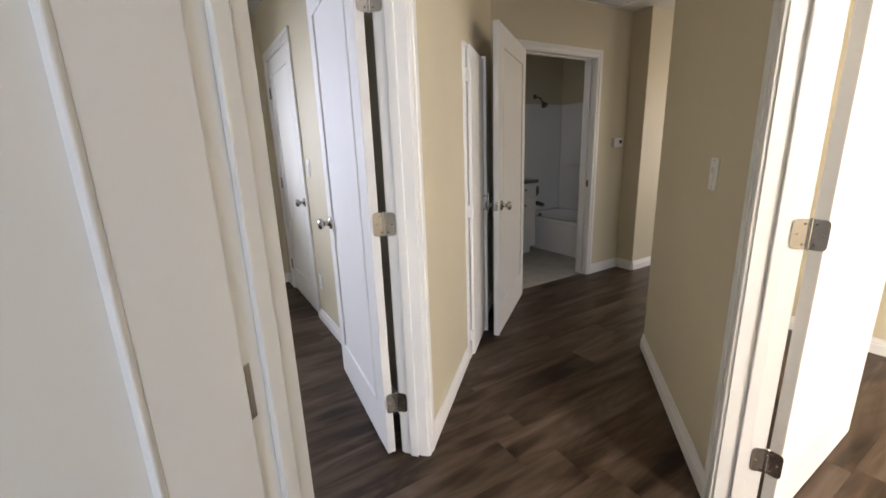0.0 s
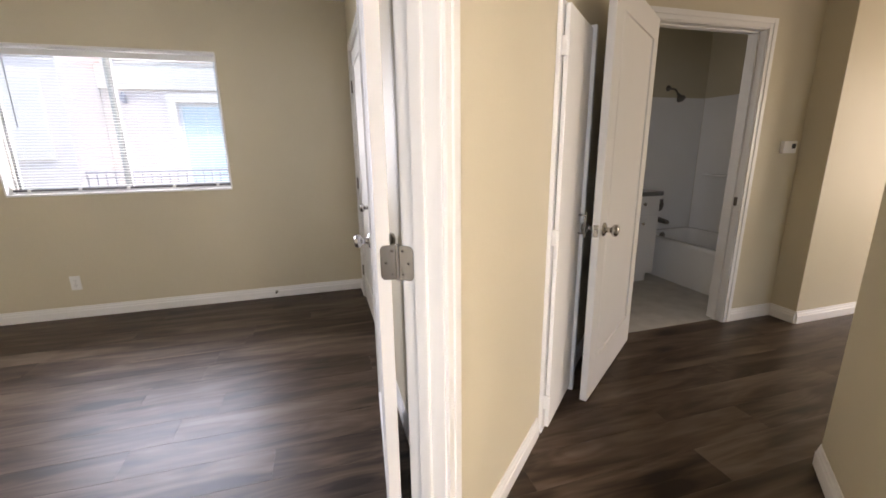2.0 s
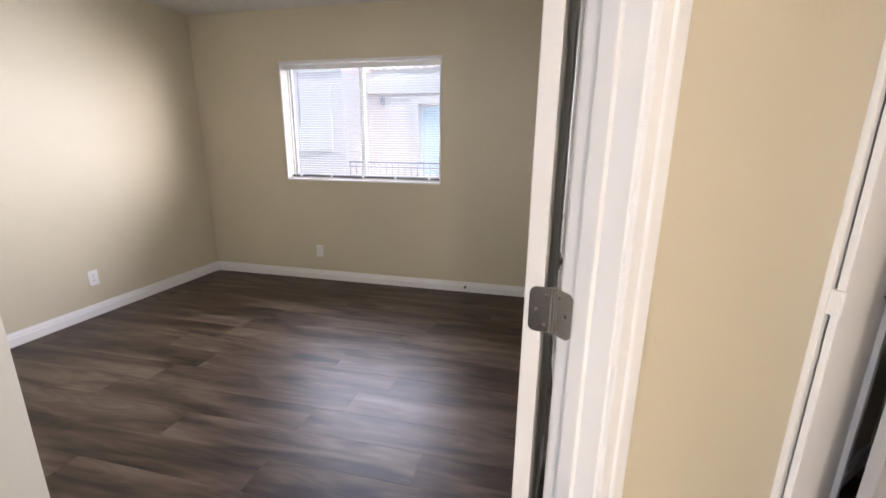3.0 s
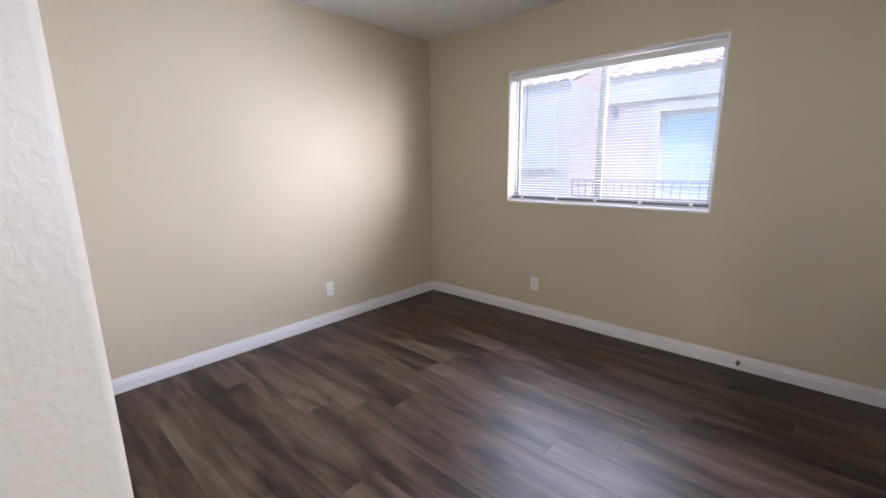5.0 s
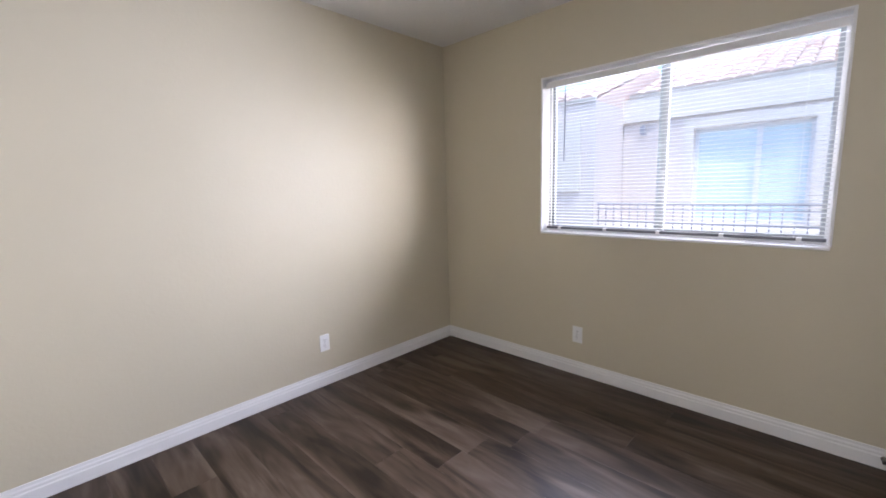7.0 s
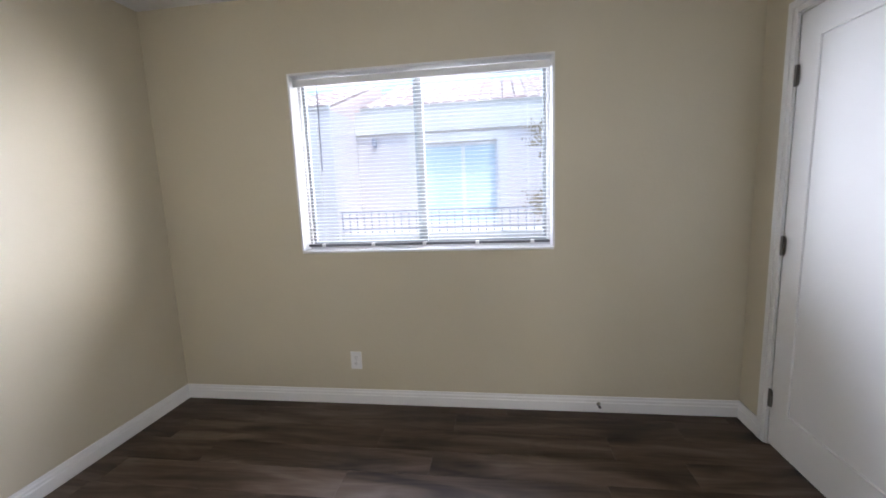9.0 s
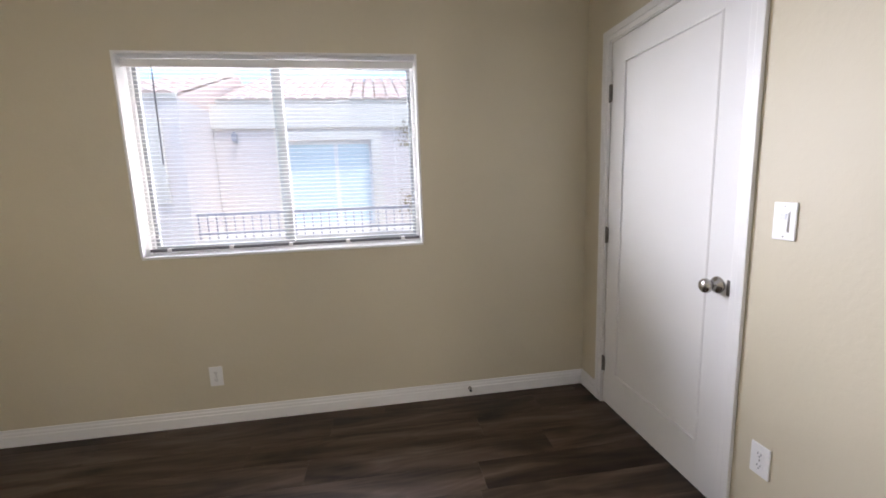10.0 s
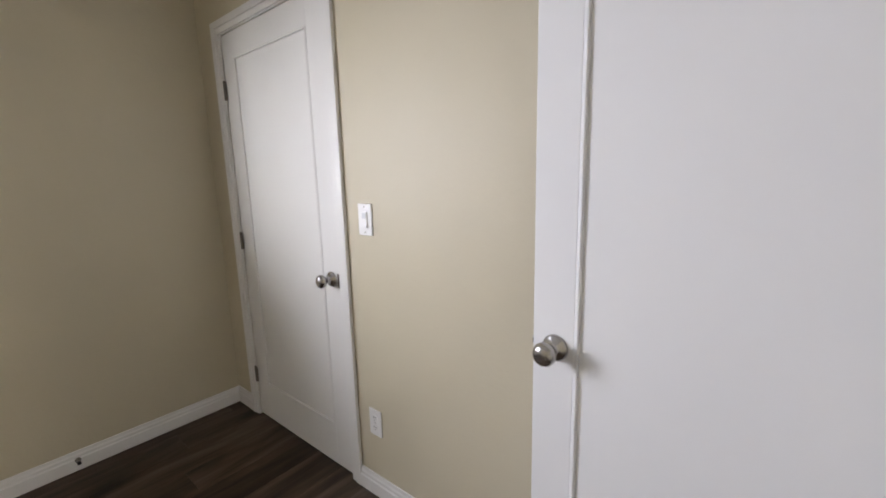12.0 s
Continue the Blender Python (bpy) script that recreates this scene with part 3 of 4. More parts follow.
for x0, z0, x1, z1 in ((WX0, WZ0 + 0.0045, WX0 + 0.004, WZ1), (WX1 - 0.004, WZ0 + 0.0045, WX1, WZ1), (WX0 + 0.0045, WZ1 - 0.004, WX1 - 0.0045, WZ1)):
    bm = bmesh.new()
    box(bm, x0, 4.356, z0, x1, 4.4545, z1, 0.001)
    part("reveal", bm, TRIM, win, "white painted reveal")

# White strips stand for the light that the recess's rounded corner catches.
bm = bmesh.new()
for x0, z0, x1, z1 in ((WX0 - 0.009, WZ0 + 0.0045, WX0, WZ1 + 0.009), (WX1, WZ0 + 0.0045, WX1 + 0.009, WZ1 + 0.009), (WX0, WZ1, WX1, WZ1 + 0.009)):
    box(bm, x0, 4.353, z0, x1, 4.3598, z1, 0.003)
part("edge_highlight", bm, TRIM, win, "white strip for the light caught along the recess edge")

# Mini blind, lowered, slats nearly level.
blind = thing("mini_blind", pose(0, 0, 0), "white aluminium mini blind lowered with its slats open", "blind")
BX0, BX1, BY = WX0 + 0.012, WX1 - 0.012, 4.424
bm = bmesh.new()
box(bm, BX0, BY - 0.018, 1.990, BX1, BY + 0.018, 2.024, 0.003)
part("headrail", bm, SLAT, blind)
bm = bmesh.new()
box(bm, BX0 - 0.004, BY - 0.034, 1.980, BX1 + 0.004, BY - 0.028, 2.020, 0.002)
part("valance", bm, SLAT, blind)
bm = bmesh.new()
box(bm, BX0, BY - 0.013, 1.018, BX1, BY + 0.013, 1.034, 0.003)
rail = part("bottom_rail", bm, RAIL_SHADE, blind, "bottom rail with its backlit shade put into dark grey")
for k in range(5):
    x = BX0 + 0.10 + k * (BX1 - BX0 - 0.2) / 4
    bm = bmesh.new()
    box(bm, x - 0.011, BY - 0.0155, 1.0165, x + 0.011, BY + 0.0155, 1.0355, 0.002)
    part("tape_clip", bm, PLASTIC, rail)
bm = bmesh.new()
n, dep, sag, tilt = 7, 0.0225, 0.0018, radians(8)
prof = [((i / (n - 1) - 0.5) * dep, sag * (1 - (2 * i / (n - 1) - 1) ** 2)) for i in range(n)]
prof = [(y * math.cos(tilt) - z * math.sin(tilt), y * math.sin(tilt) + z * math.cos(tilt)) for y, z in prof]
top = [[bm.verts.new((xx, y, z)) for y, z in prof] for xx in (BX0, BX1)]
und = [[bm.verts.new((xx, y, z - 0.0004)) for y, z in prof] for xx in (BX0, BX1)]
for i in range(n - 1):
    bm.faces.new((top[0][i], top[1][i], top[1][i + 1], top[0][i + 1]))
    bm.faces.new((und[0][i], und[0][i + 1], und[1][i + 1], und[1][i]))
for i in (0, n - 1):
    bm.faces.new((top[0][i], und[0][i], und[1][i], top[1][i]))
slat_mesh = mesh("slat", bm, SLAT, True)
rng = random.Random(3)
for k in range(44):
    ob = new("slat", slat_mesh)
    ob.location = (rng.uniform(-0.001, 0.001), BY + rng.uniform(-0.0008, 0.0008), 1.049 + k * 0.0213)
    ob.rotation_euler = (radians(rng.uniform(-1.5, 1.5)), radians(rng.uniform(-0.03, 0.03)), 0)
    ob.parent = blind
for x in (BX0 + 0.12, (BX0 + BX1) / 2 + 0.02, BX1 - 0.12):
    bm = bmesh.new()
    for y in (BY - 0.0135, BY + 0.0135):
        box(bm, x - 0.0006, y - 0.0005, 1.03, x + 0.0006, y + 0.0005, 2.0)
    part("ladder_cord", bm, SLAT, blind)
bm = bmesh.new()
lathe(bm, [(0, 0), (0.0042, 0), (0.0042, 0.46), (0.002, 0.47), (0.002, 0.5), (0, 0.5)], pose(-1.487, 4.385, 1.487, 0, 0.6, 0), 6)
part("tilt_wand", bm, GREY, blind, "grey plastic tilt wand")

# ---- hall ----
linen = thing("linen_closet", hall_pose(0.79, 0), "narrow white built-in linen closet with a closed slab door", "cabinet")
LW, LH = 0.44, 1.82
for x0, x1, y in ((0.0, 0.045, -0.017), (LW - 0.014, LW + 0.02, -0.056)):
    bm = bmesh.new()
    box(bm, x0, y, 0.0, x1, 0.0, LH, 0.003)
    part("frame_side", bm, TRIM, linen)
for z0, z1 in ((0.0, 0.05), (LH - 0.05, LH)):
    bm = bmesh.new()
    box(bm, 0.045, -0.016, z0, LW - 0.0165, 0.0, z1, 0.003)
    part("frame_rail", bm, TRIM, linen)
bm = bmesh.new()
box(bm, 0.024, -0.041, 0.028, LW - 0.018, -0.0225, LH - 0.015, 0.003)
slab = part("slab_door", bm, DOOR, linen)
for z in (0.16, 0.93, 1.66):
    bm = bmesh.new()
    box(bm, 0.008, -0.040, z - 0.034, 0.0235, -0.0165, z + 0.034, 0.002)
    lathe(bm, [(0, -0.032), (0.005, -0.032), (0.005, 0.032), (0, 0.032)], Matrix.Translation((0.018, -0.041, z)), 10)
    part("hinge", bm, TRIM, linen, "hinge painted over in white")
bm = bmesh.new()
for z in (-0.045, 0.045):
    lathe(bm, [(0, 0), (0.0045, 0), (0.0045, 0.034), (0, 0.034)], Matrix.Translation((LW - 0.06, -0.0405, 0.93 + z)) @ Matrix.Rotation(math.pi / 2, 4, "X"), 10)
lathe(bm, [(0, -0.062), (0.0048, -0.062), (0.0055, -0.055), (0.0055, 0.055), (0.0048, 0.062), (0, 0.062)], Matrix.Translation((LW - 0.06, -0.073, 0.93)), 12)
part("bar_pull", bm, NICKEL, slab, "satin nickel bar pull", smooth=True)

thermo = thing("thermostat", pose(3.738, 2.6998, 1.272), "small white thermostat with a dark display", "thermostat")
bm = bmesh.new()
box(bm, -0.062, -0.028, -0.042, 0.062, 0, 0.042, 0.006)
part("housing", bm, PLASTIC, thermo)
bm = bmesh.new()
box(bm, 0.012, -0.0296, -0.010, 0.048, -0.0275, 0.022, 0.001)
part("display", bm, DARK, thermo, "dark display window")

HC = 2.425
bm = bmesh.new()
prism(bm, [hall(-0.93, -1.065), hall(1.163, -1.065), hall(1.80, -0.35), hall(1.80, 0.0), hall(-0.93, 0.0)], HC, CEIL - 0.002)
prism(bm, [hall(1.163, -1.065), (3.61, 1.489), (6.9, 1.489), (6.9, 2.515), (3.87, 2.515), (3.87, 2.70), (2.22, 2.70), hall(1.80, -0.35)], HC, CEIL - 0.002)
setting("ceiling_hall", bm, CEILING, "white dropped hall ceiling", "ceiling")
vent = thing("ceiling_vent", pose(3.30, 2.52, HC), "rectangular metal return air grille in the hall ceiling", "vent")
VW, VD = 0.60, 0.34
bm = bmesh.new()
for x0, y0, x1, y1 in ((-VW / 2, -VD / 2, VW / 2, -VD / 2 + 0.03), (-VW / 2, VD / 2 - 0.03, VW / 2, VD / 2), (-VW / 2, -VD / 2 + 0.03, -VW / 2 + 0.03, VD / 2 - 0.03), (VW / 2 - 0.03, -VD / 2 + 0.03, VW / 2, VD / 2 - 0.03)):
    box(bm, x0, y0, -0.008, x1, y1, 0.0, 0.002)
part("frame", bm, PLASTIC, vent)
# Near-black sheet stands for the shade of the duct behind the slats.
bm = bmesh.new()
box(bm, -VW / 2 + 0.03, -VD / 2 + 0.03, -0.0012, VW / 2 - 0.03, VD / 2 - 0.03, -0.0004)
part("duct_shade_sheet", bm, DARK, vent)
for k in range(18):
    bm = bmesh.new()
    y = -VD / 2 + 0.04 + k * (VD - 0.08) / 17
    box(bm, -VW / 2 + 0.03, -0.0005, -0.006, VW / 2 - 0.03, 0.0005, 0.006, 0, Matrix.Translation((0, y, -0.0065)) @ Matrix.Rotation(radians(40), 4, "X"))
    part("slat", bm, GREY, vent)

# Strike plates.
for frame_name, m in (("bathroom_door_frame", pose(3.3895, 2.735, 0.905, 0, 0, 90)), ("closet_door_frame", pose(0.8925, 3.2662, 0.915, 0, 0, 90))):
    bm = bmesh.new()
    box(bm, -0.014, -0.001, -0.03, 0.014, 0.001, 0.03, 0.0008)
    held = bpy.data.objects[frame_name]
    ob = part("strike_plate", bm, BRONZE, held, "dark metal strike plate")
    ob.matrix_parent_inverse = pose(0, 0, 0)
    ob.matrix_basis = held.matrix_world.inverted() @ m

# ---- bathroom ----
tub = thing("bathtub", pose(3.79, 2.82, 0), "white alcove bathtub with a flat apron", "bathtub")
TL, TW, TH = 1.33, 0.76, 0.40
bm = bmesh.new()
box(bm, 0, 0, 0.002, 0.03, TL, TH - 0.03, 0.006)
part("apron", bm, TUB, tub)
bm = bmesh.new()
ring = lambda x0, y0, x1, y1, r, z: [bm.verts.new((cx + r * math.cos(a), cy + r * math.sin(a), z)) for cx, cy, a0 in ((x1 - r, y0 + r, -90), (x1 - r, y1 - r, 0), (x0 + r, y1 - r, 90), (x0 + r, y0 + r, 180)) for a in (radians(a0 + 18 * i) for i in range(6))]
rings = [ring(-0.012, 0, TW, TL, 0.012, TH - 0.034), ring(-0.012, 0, TW, TL, 0.012, TH - 0.008), ring(-0.004, 0.006, TW - 0.006, TL - 0.006, 0.02, TH), ring(0.075, 0.09, TW - 0.06, TL - 0.08, 0.12, TH), ring(0.085, 0.10, TW - 0.07, TL - 0.09, 0.12, TH - 0.02), ring(0.14, 0.19, TW - 0.12, TL - 0.13, 0.14, 0.06)]
for a, b in zip(rings, rings[1:]):
    for i in range(24):
        bm.faces.new((a[i], a[(i + 1) % 24], b[(i + 1) % 24], b[i]))
bm.faces.new(rings[-1])
part("basin", bm, TUB, tub, smooth=True)

surround = thing("tub_surround", pose(0, 0, 0), "white acrylic panels lining the tub walls", "tub surround")
SZ = 1.77
for x0, y0, x1, y1 in ((3.79, 4.135, 4.535, 4.1495), (4.535, 2.825, 4.5495, 4.135), (3.79, 2.8205, 4.535, 2.835)):
    bm = bmesh.new()
    box(bm, x0, y0, TH + 0.0, x1, y1, SZ, 0.004)
    part("panel", bm, TUB, surround)
bm = bmesh.new()
box(bm, 4.43, 3.55, 0.98, 4.534, 3.95, 1.0, 0.006)
part("shelf", bm, TUB, surround)

shower = thing("shower_head", pose(4.06, 4.1495, 1.86), "dark metal shower arm and head on the bathroom wall", "shower head")
bm = bmesh.new()
lathe(bm, [(0, 0), (0.03, 0), (0.028, 0.006), (0.012, 0.010), (0.010, 0.012)], Matrix.Rotation(math.pi / 2, 4, "X"), 18)
part("flange", bm, BRONZE, shower, smooth=True)
bm = bmesh.new()
lathe(bm, [(0.0085, 0.0), (0.0085, 0.10)], Matrix.Rotation(radians(105), 4, "X"), 12)
lathe(bm, [(0.0085, 0.0), (0.0085, 0.06)], Matrix.Translation((0, -0.096, -0.026)) @ Matrix.Rotation(radians(140), 4, "X"), 12)
part("arm", bm, BRONZE, shower, smooth=True)
bm = bmesh.new()
lathe(bm, [(0, 0), (0.013, 0), (0.015, 0.02), (0.022, 0.035), (0.038, 0.06), (0.04, 0.075), (0.036, 0.078), (0, 0.078)], Matrix.Translation((0, -0.13, -0.068)) @ Matrix.Rotation(radians(140), 4, "X"), 20)
part("head", bm, BRONZE, shower, smooth=True)

tap = thing("tub_faucet", pose(4.08, 4.1345, 0), "dark metal tub valve, spout and overflow", "faucet")
bm = bmesh.new()
lathe(bm, [(0, 0), (0.07, 0), (0.068, 0.008), (0.03, 0.012), (0.024, 0.04), (0.02, 0.055), (0, 0.057)], Matrix.Translation((0, 0, 0.665)) @ Matrix.Rotation(math.pi / 2, 4, "X"), 22)
box(bm, -0.008, -0.06, 0.655, 0.008, -0.045, 0.74, 0.004)
part("valve", bm, BRONZE, tap, smooth=False)
bm = bmesh.new()
lathe(bm, [(0, 0), (0.03, 0), (0.029, 0.02), (0.024, 0.12), (0.02, 0.14), (0, 0.142)], Matrix.Translation((0.02, 0, 0.51)) @ Matrix.Rotation(radians(95), 4, "X"), 18)
part("spout", bm, BRONZE, tap, smooth=True)
bm = bmesh.new()
lathe(bm, [(0, 0), (0.036, 0), (0.034, 0.008), (0, 0.010)], Matrix.Translation((0.01, -0.09, 0.35)) @ Matrix.Rotation(math.pi / 2, 4, "X"), 20)
part("overflow_plate", bm, BRONZE, tap, smooth=True)

vanity = thing("vanity", pose(2.86, 3.63, 0), "white bathroom vanity cabinet with one drawer over doors", "vanity")
bm = bmesh.new()
box(bm, 0, 0, 0.10, 0.74, 0.515, 0.845, 0.002)
part("body", bm, DOOR, vanity)
bm = bmesh.new()
box(bm, 0.02, 0.06, 0.002, 0.72, 0.515, 0.10)
part("toe_kick", bm, DOOR, vanity)
for x0, x1 in ((0.01, 0.365), (0.375, 0.73)):
    for z0, z1, nm in ((0.115, 0.655, "door"), (0.665, 0.835, "drawer_front")):
        bm = bmesh.new()
        box(bm, x0, -0.018, z0, x1, -0.0005, z1, 0.003)
        leaf = part(nm, bm, DOOR, vanity)
        bm = bmesh.new()
        lathe(bm, [(0, 0), (0.006, 0), (0.006, 0.012), (0.014, 0.018), (0.014, 0.024), (0, 0.027)], Matrix.Translation(((x0 + x1) / 2, -0.0175, z1 - 0.06)) @ Matrix.Rotation(math.pi / 2, 4, "X"), 14)
        part("knob", bm, NICKEL, leaf, smooth=True)
top = thing("countertop", pose(2.85, 3.61, 0.8455), "grey laminate vanity countertop", "countertop")
bm = bmesh.new()
box(bm, 0, 0, 0, 0.775, 0.537, 0.04, 0.006)
part("slab", bm, COUNTER, top)
bm = bmesh.new()
box(bm, 0, 0.517, 0.0402, 0.775, 0.537, 0.12, 0.004)
part("backsplash", bm, COUNTER, top)

# ---- outdoors ----
GZ = -3.0
bm = bmesh.new()
k = 48
rim = [bm.verts.new((900 * math.cos(2 * math.pi * i / k), 900 * math.sin(2 * math.pi * i / k), GZ)) for i in range(k)]
bm.faces.new(rim)
setting("ground", bm, GROUND, "pale concrete ground around the buildings", "ground")
bm = bmesh.new()
box(bm, -4.5, -4.5, GZ, 6.9, 4.53, -0.121)
setting("lower_storey", bm, STUCCO, "stucco lower storey under the rooms", "wall")

FY = 10.4
house = thing("apartment_building", pose(0, 0, GZ), "pale stucco apartment building with a clay tile roof", "building")


def house_part(name, mat, boxes, label="", parent=None, bevel=0.0):
    bm = bmesh.new()
    for b in boxes:
        box(bm, b[0], b[1], b[2] - GZ, b[3], b[4], b[5] - GZ, bevel)
    return part(name, bm, mat, parent or house, label)


hw = (-2.10, -0.46, 0.60, 2.27)   # the window opposite
house_part("wall", STUCCO, [(-3.35, FY, GZ, hw[0], FY + 0.25, 2.95), (hw[1], FY, GZ, 14.0, FY + 0.25, 2.95), (hw[0], FY, GZ, hw[1], FY + 0.25, hw[2]), (hw[0], FY, hw[3], hw[1], FY + 0.25, 2.95)])
house_part("side_wall", STUCCO, [(-3.35, FY + 0.25, GZ, -3.10, 16.4, 2.95)])
house_part("rear_wall", STUCCO, [(-3.10, 16.2, GZ, 14.0, 16.4, 2.95)])
house_part("floor_slab", STUCCO, [(-3.10, FY + 0.25, 0.0, 14.0, 16.2, 0.1)])
house_part("frieze", STUCCO_TRIM, [(-3.40, FY - 0.06, 2.50, 14.0, FY - 0.001, 2.95)], "cream band under the eaves")
house_part("window_surround", STUCCO_TRIM, [(hw[0] - 0.16, FY - 0.05, hw[2], hw[0], FY - 0.001, hw[3] + 0.16), (hw[1], FY - 0.05, hw[2], hw[1] + 0.2, FY - 0.001, hw[3] + 0.16), (hw[0], FY - 0.05, hw[3], hw[1], FY - 0.001, hw[3] + 0.16)], "cream raised window surround")
hwin = house_part("window", VINYL, [(hw[0], FY + 0.10, hw[2], hw[0] + 0.06, FY + 0.18, hw[3]), (hw[1] - 0.06, FY + 0.10, hw[2], hw[1], FY + 0.18, hw[3]), (hw[0] + 0.06, FY + 0.10, hw[3] - 0.07, hw[1] - 0.06, FY + 0.18, hw[3]), (hw[0] + 0.06, FY + 0.10, hw[2], hw[1] - 0.06, FY + 0.18, hw[2] + 0.06), (-1.20, FY + 0.09, hw[2] + 0.06, -1.12, FY + 0.18, hw[3] - 0.07)], "white sliding glass door frame")
for x0, x1 in ((hw[0] + 0.06, -1.20), (-1.12, hw[1] - 0.06)):
    house_part("pane", FARGLASS, [(x0, FY + 0.13, hw[2] + 0.06, x1, FY + 0.14, hw[3] - 0.07)], "pale blue glass over closed curtains", hwin)
house_part("wall_lantern", RAIL, [(-2.99, FY - 0.08, 2.24, -2.93, FY - 0.001, 2.27), (-3.00, FY - 0.13, 2.27, -2.92, FY - 0.04, 2.40), (-2.98, FY - 0.10, 2.40, -2.94, FY - 0.06, 2.44)], "dark wall lantern")
# Balcony with a steel railing.
house_part("balcony", STUCCO_TRIM, [(-3.85, 9.2, 0.30, 8.0, FY - 0.001, 0.56)], "pale balcony slab")
bal = house_part("railing", RAIL, [(-3.78, 9.26, 0.95, 8.0, 9.30, 0.99), (-3.78, 9.265, 0.64, 8.0, 9.295, 0.67), (-3.78, 9.265, 0.86, 8.0, 9.295, 0.88), (-3.78, 9.30, 0.95, -3.74, FY, 0.99), (-3.78, 9.30, 0.64, -3.74, FY, 0.67)], "grey painted steel railing")
bm = bmesh.new()
box(bm, -0.009, -0.009, 0.56, 0.009, 0.009, 0.95)
baluster = mesh("baluster", bm, RAIL)
for i in range(84):
    ob = new("baluster", baluster)
    ob.location = (-3.76 + i * 0.14, 9.28, -GZ)
    ob.parent = bal


def tile_roof(name, parent, m, width, run, clip=None, label="pale clay barrel tiles"):
    """Courses of barrel tiles on a slope: x along the eave, y up the slope, one joined mesh."""
    verts, faces = [], []
    pw, pl, r = 0.24, 0.36, 0.118
    rows, cols = int(run / pl), int(width / pw)
    for a in range(rows):
        for c in range(cols):
            x0, y0 = c * pw, a * pl
            if clip and not clip(x0 + pw / 2, y0 + pl / 2):
                continue
            base = len(verts)
            for e, (y, lift, rr) in enumerate(((y0, 0.03, r), (y0 + pl * 1.12, 0.0, r * 0.95))):
                for j in range(7):
                    t = math.pi * j / 6
                    verts.append((x0 + pw / 2 - rr * math.cos(t), y, lift + rr * 0.42 * math.sin(t)))
                verts.append((x0 + pw, y, lift * 0.6))
            faces.append(tuple(base + j for j in range(7)))
            for j in range(7):
                faces.append((base + j, base + j + 1, base + 9 + j, base + 8 + j))
    d = bpy.data.meshes.new(name)
    d.from_pydata(verts, [], faces)
    d.materials.append(TILE)
    ob = tagged(new(name, d), label, kind="stuff")
    ob.parent = parent
    ob.matrix_basis = m
    return ob


roof = house_part("roof", STUCCO_TRIM, [(-3.24, 10.336, 2.955, 14.0, 10.5, 3.035)], "roof with clay tiles")
bm = bmesh.new()
pts = [(-3.24, 10.33, 2.95), (14, 10.33, 2.95), (14, 13.6, 4.12), (-3.24, 13.6, 4.12), (-3.24, 16.9, 2.95), (14, 16.9, 2.95)]
vs = [bm.verts.new((x, y, z - GZ)) for x, y, z in pts]
for q in ((0, 1, 2, 3), (0, 3, 4), (3, 2, 5, 4), (0, 4, 5, 1)):
    bm.faces.new([vs[i] for i in q])
part("roof_deck", bm, TILE, roof)
tile_roof("roof_tiles", roof, pose(-3.22, 10.32, 2.985 - GZ, 19.7, 0, 0), 17.2, 3.7)

wing = thing("apartment_wing", pose(0, 0, GZ), "pale stucco wing with a reddish clay tile roof", "building")
house_part("wall", STUCCO, [(-5.45, 9.1, GZ, -3.36, 15.0, 2.80)], parent=wing)
house_part("wall_panel", STUCCO_TRIM, [(-4.9, 9.05, 1.2, -3.62, 9.099, 2.5)], "blank raised stucco panel", parent=wing)
house_part("fascia", STUCCO_TRIM, [(-5.5, 9.062, 2.801, -3.356, 9.12, 2.875)], parent=wing)
bm = bmesh.new()
vs = [bm.verts.new((x, y, z - GZ)) for x, y, z in ((-5.55, 9.07, 2.801), (-3.355, 9.07, 2.801), (-3.355, 15.1, 2.801), (-5.55, 15.1, 2.801), (-3.355, 12.3, 3.93))]
for q in ((0, 1, 4), (4, 2, 3), (0, 4, 3), (0, 3, 2, 1), (1, 2, 4)):
    bm.faces.new([vs[i] for i in q])
part("roof_deck", bm, TILE, wing)
tile_roof("roof_tiles", wing, pose(-5.55, 9.05, 2.83 - GZ, 18.9, 0, 0), 2.2, 3.5, lambda x, y: x > y * 0.63)

# Small tree beside the balcony.
tree = thing("tree", pose(0.64, 8.6, GZ), "small tree with sparse dry leaves", "tree")
bm = bmesh.new()
lathe(bm, [(0.0, 0), (0.11, 0), (0.08, 0.6), (0.065, 2.4), (0.04, 3.9), (0.012, 5.0), (0, 5.0)], None, 10)
rng = random.Random(11)
tips = []
for i in range(11):
    a, up, ln = rng.uniform(0, 6.28), rng.uniform(25, 60), rng.uniform(0.35, 0.75)
    m = Matrix.Translation((0, 0, 3.6 + i * 0.12)) @ Matrix.Rotation(a, 4, "Z") @ Matrix.Rotation(radians(90 - up), 4, "Y")
    lathe(bm, [(0.018, 0), (0.006, ln), (0, ln)], m, 6)
    tips += [m @ Vector((0, 0, ln * u)) for u in (0.55, 0.8, 1.0)]
part("trunk", bm, STUCCO_TRIM, tree, "thin pale trunk with limbs")
verts, faces = [], []
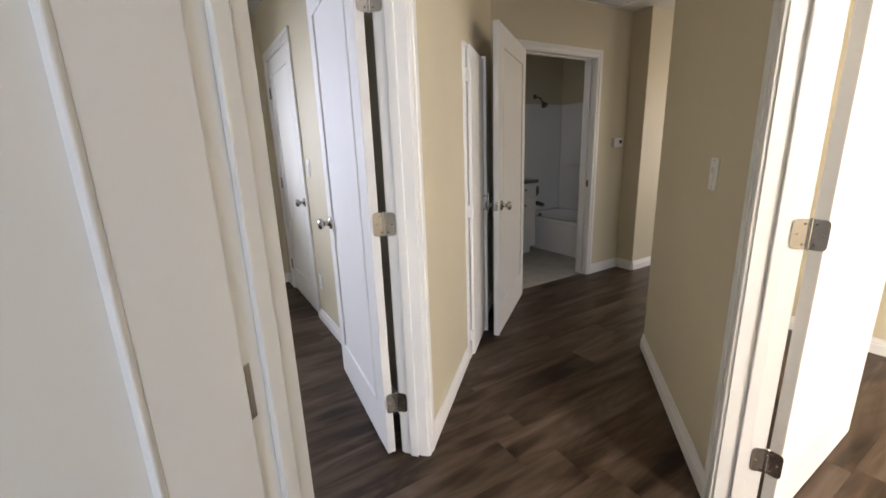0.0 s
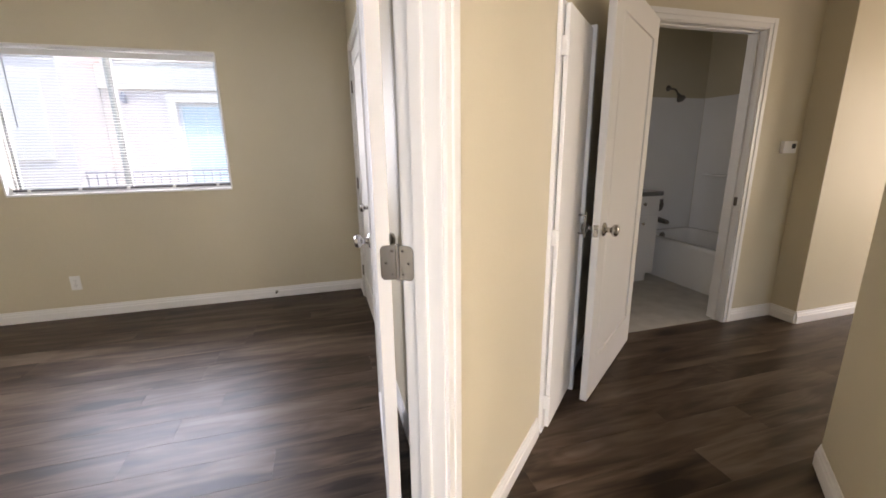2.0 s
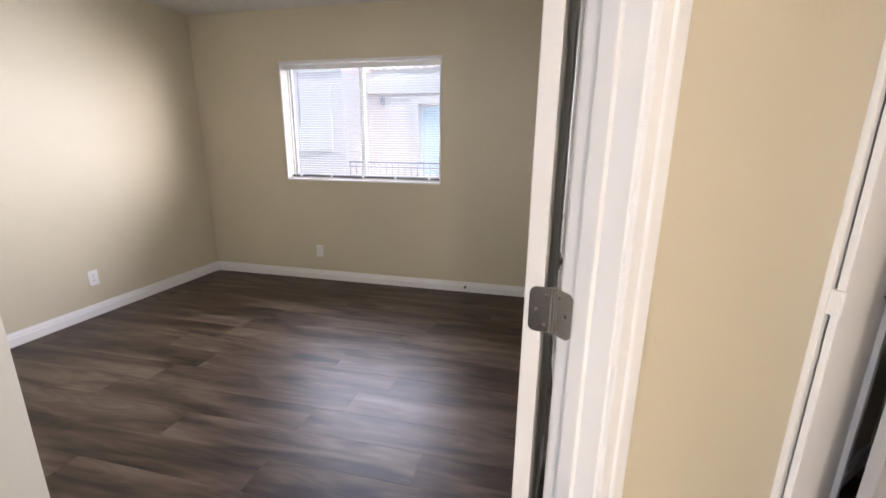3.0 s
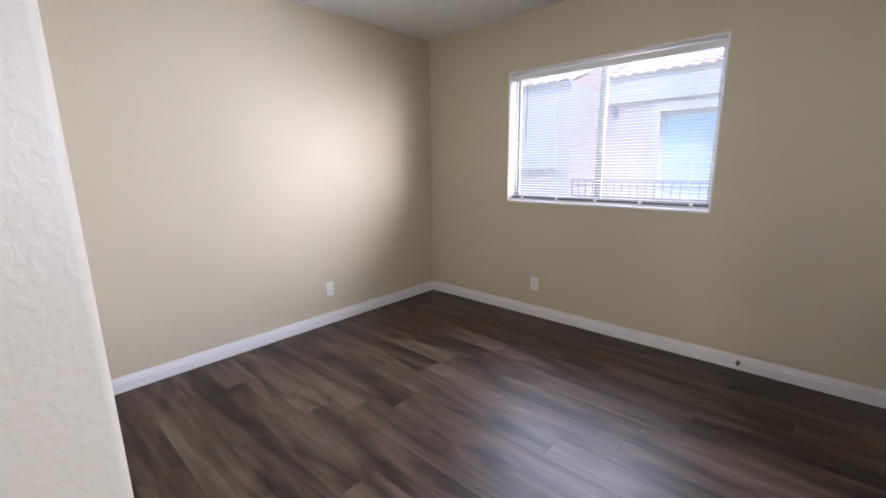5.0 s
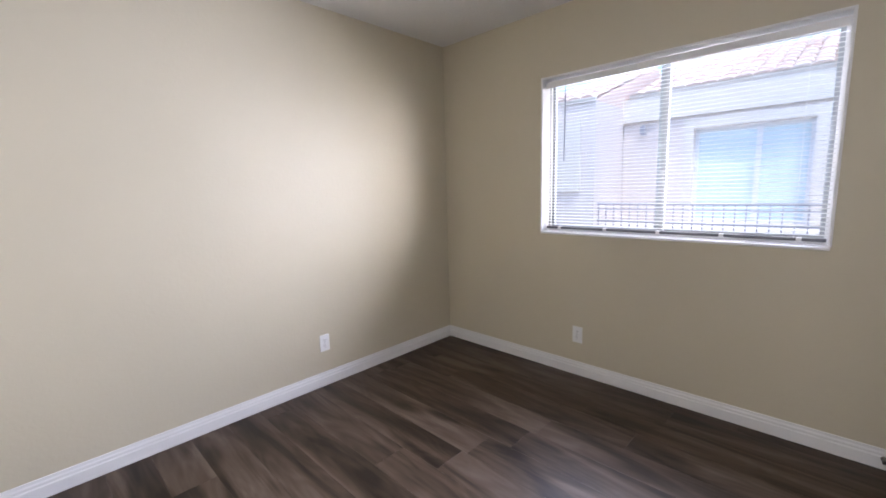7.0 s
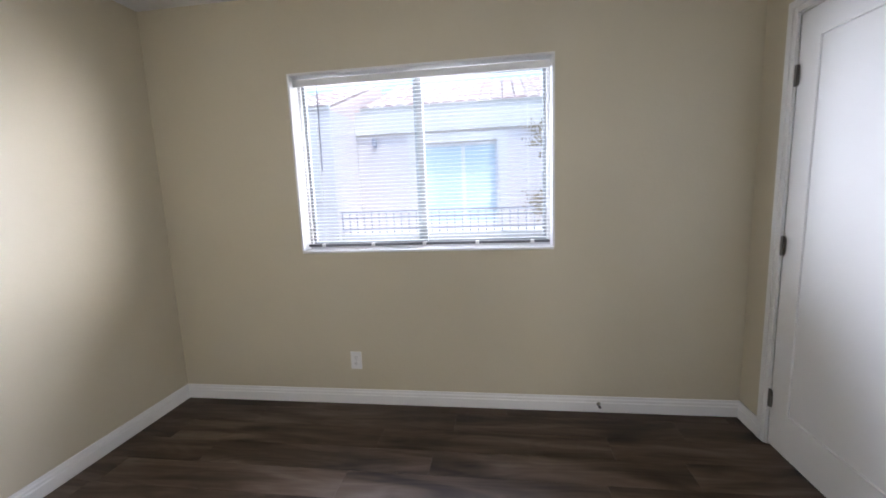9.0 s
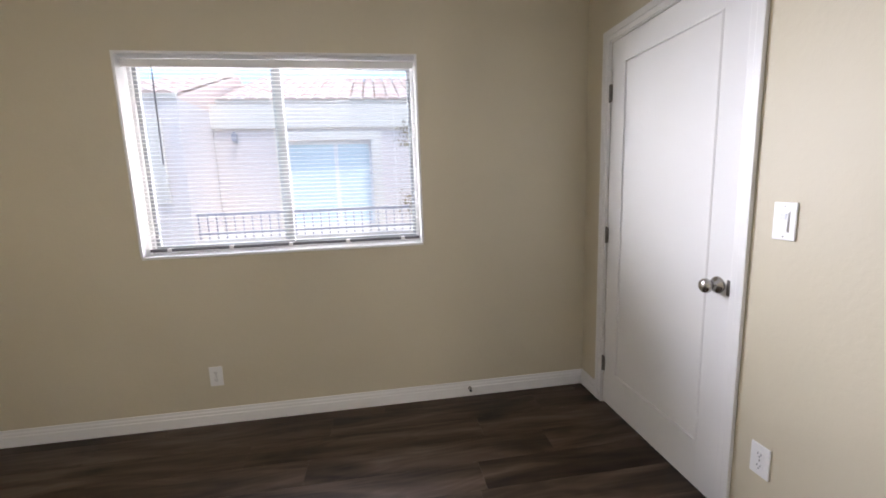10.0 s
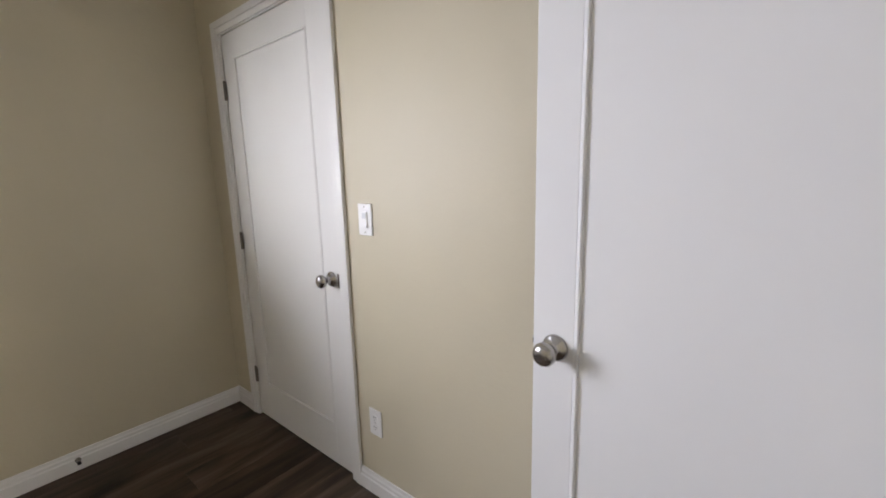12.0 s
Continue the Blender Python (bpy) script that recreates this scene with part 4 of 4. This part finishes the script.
for tip in tips:
    for _ in range(44):
        c = tip + Vector((rng.gauss(0, 0.11), rng.gauss(0, 0.11), rng.gauss(0, 0.10)))
        m = Matrix.Translation(c) @ Euler((rng.uniform(0, 6.28), rng.uniform(0, 6.28), rng.uniform(0, 6.28))).to_matrix().to_4x4()
        b0, s = len(verts), rng.uniform(0.03, 0.06)
        verts += [m @ Vector(v) for v in ((-s, 0, 0), (0, -s * 0.35, s * 0.1), (s, 0, 0), (0, s * 0.35, s * 0.1))]
        faces.append((b0, b0 + 1, b0 + 2, b0 + 3))
d = bpy.data.meshes.new("crown")
d.from_pydata(verts, [], faces)
d.materials.append(LEAF)
ob = tagged(new("crown", d), "sparse crown of small dry leaves", kind="stuff")
ob.parent = tree

# ---- floor planks ----
PLANK_W, PLANK_L = 0.1835, 1.22
planks = tagged(new("floor"), "dark grey-brown wood-look vinyl plank floor", "floor", kind="structure")
plank_meshes = {}


def plank(x0, x1, y0):
    w = round(x1 - x0, 3)
    if w < 0.05:
        return
    if w not in plank_meshes:
        bm = bmesh.new()
        e, g = 0.0010, 0.0002
        lo = [bm.verts.new(v) for v in ((g, g, -0.0004), (w - g, g, -0.0004), (w - g, PLANK_W - g, -0.0004), (g, PLANK_W - g, -0.0004))]
        hi = [bm.verts.new(v) for v in ((e, e, 0), (w - e, e, 0), (w - e, PLANK_W - e, 0), (e, PLANK_W - e, 0))]
        bm.faces.new(hi)
        for i in range(4):
            bm.faces.new((lo[i], lo[(i + 1) % 4], hi[(i + 1) % 4], hi[i]))
        box(bm, g, g, -0.008, w - g, PLANK_W - g, -0.0004)
        plank_meshes[w] = mesh("plank", bm, FLOOR)
    ob = new("plank", plank_meshes[w])
    ob.location = (x0, y0, 0)
    ob.parent = planks


rng = random.Random(5)
JOINTS = {-1: 1.327, 0: 2.07, 8: -1.39, 11: -1.19, 12: -0.79, 13: 0.113, 14: 0.513}   # end joints of some rows
for row in range(-21, 16):
    y0 = 1.53 + row * PLANK_W
    xa, xb = (-2.6, 6.9) if row <= 6 else (-2.6, 1.0)
    if y0 < 1.1:
        xa, xb = -3.2, 6.9
    if y0 < -0.9:
        xb = 3.6
    x = xa - rng.random() * PLANK_L
    if row in JOINTS:
        x = xa - PLANK_L + (JOINTS[row] - xa) % PLANK_L
    if y0 < 0.7:
        xa = max(xa, HX + (y0 - HY - 0.06) / SA * CA - 0.1)   # as far as the start room's slanted wall
    elif y0 < 1.1:
        xa = -0.6
    while x < xb:
        plank(max(x, xa), min(x + PLANK_L, xb), y0)
        x += PLANK_L
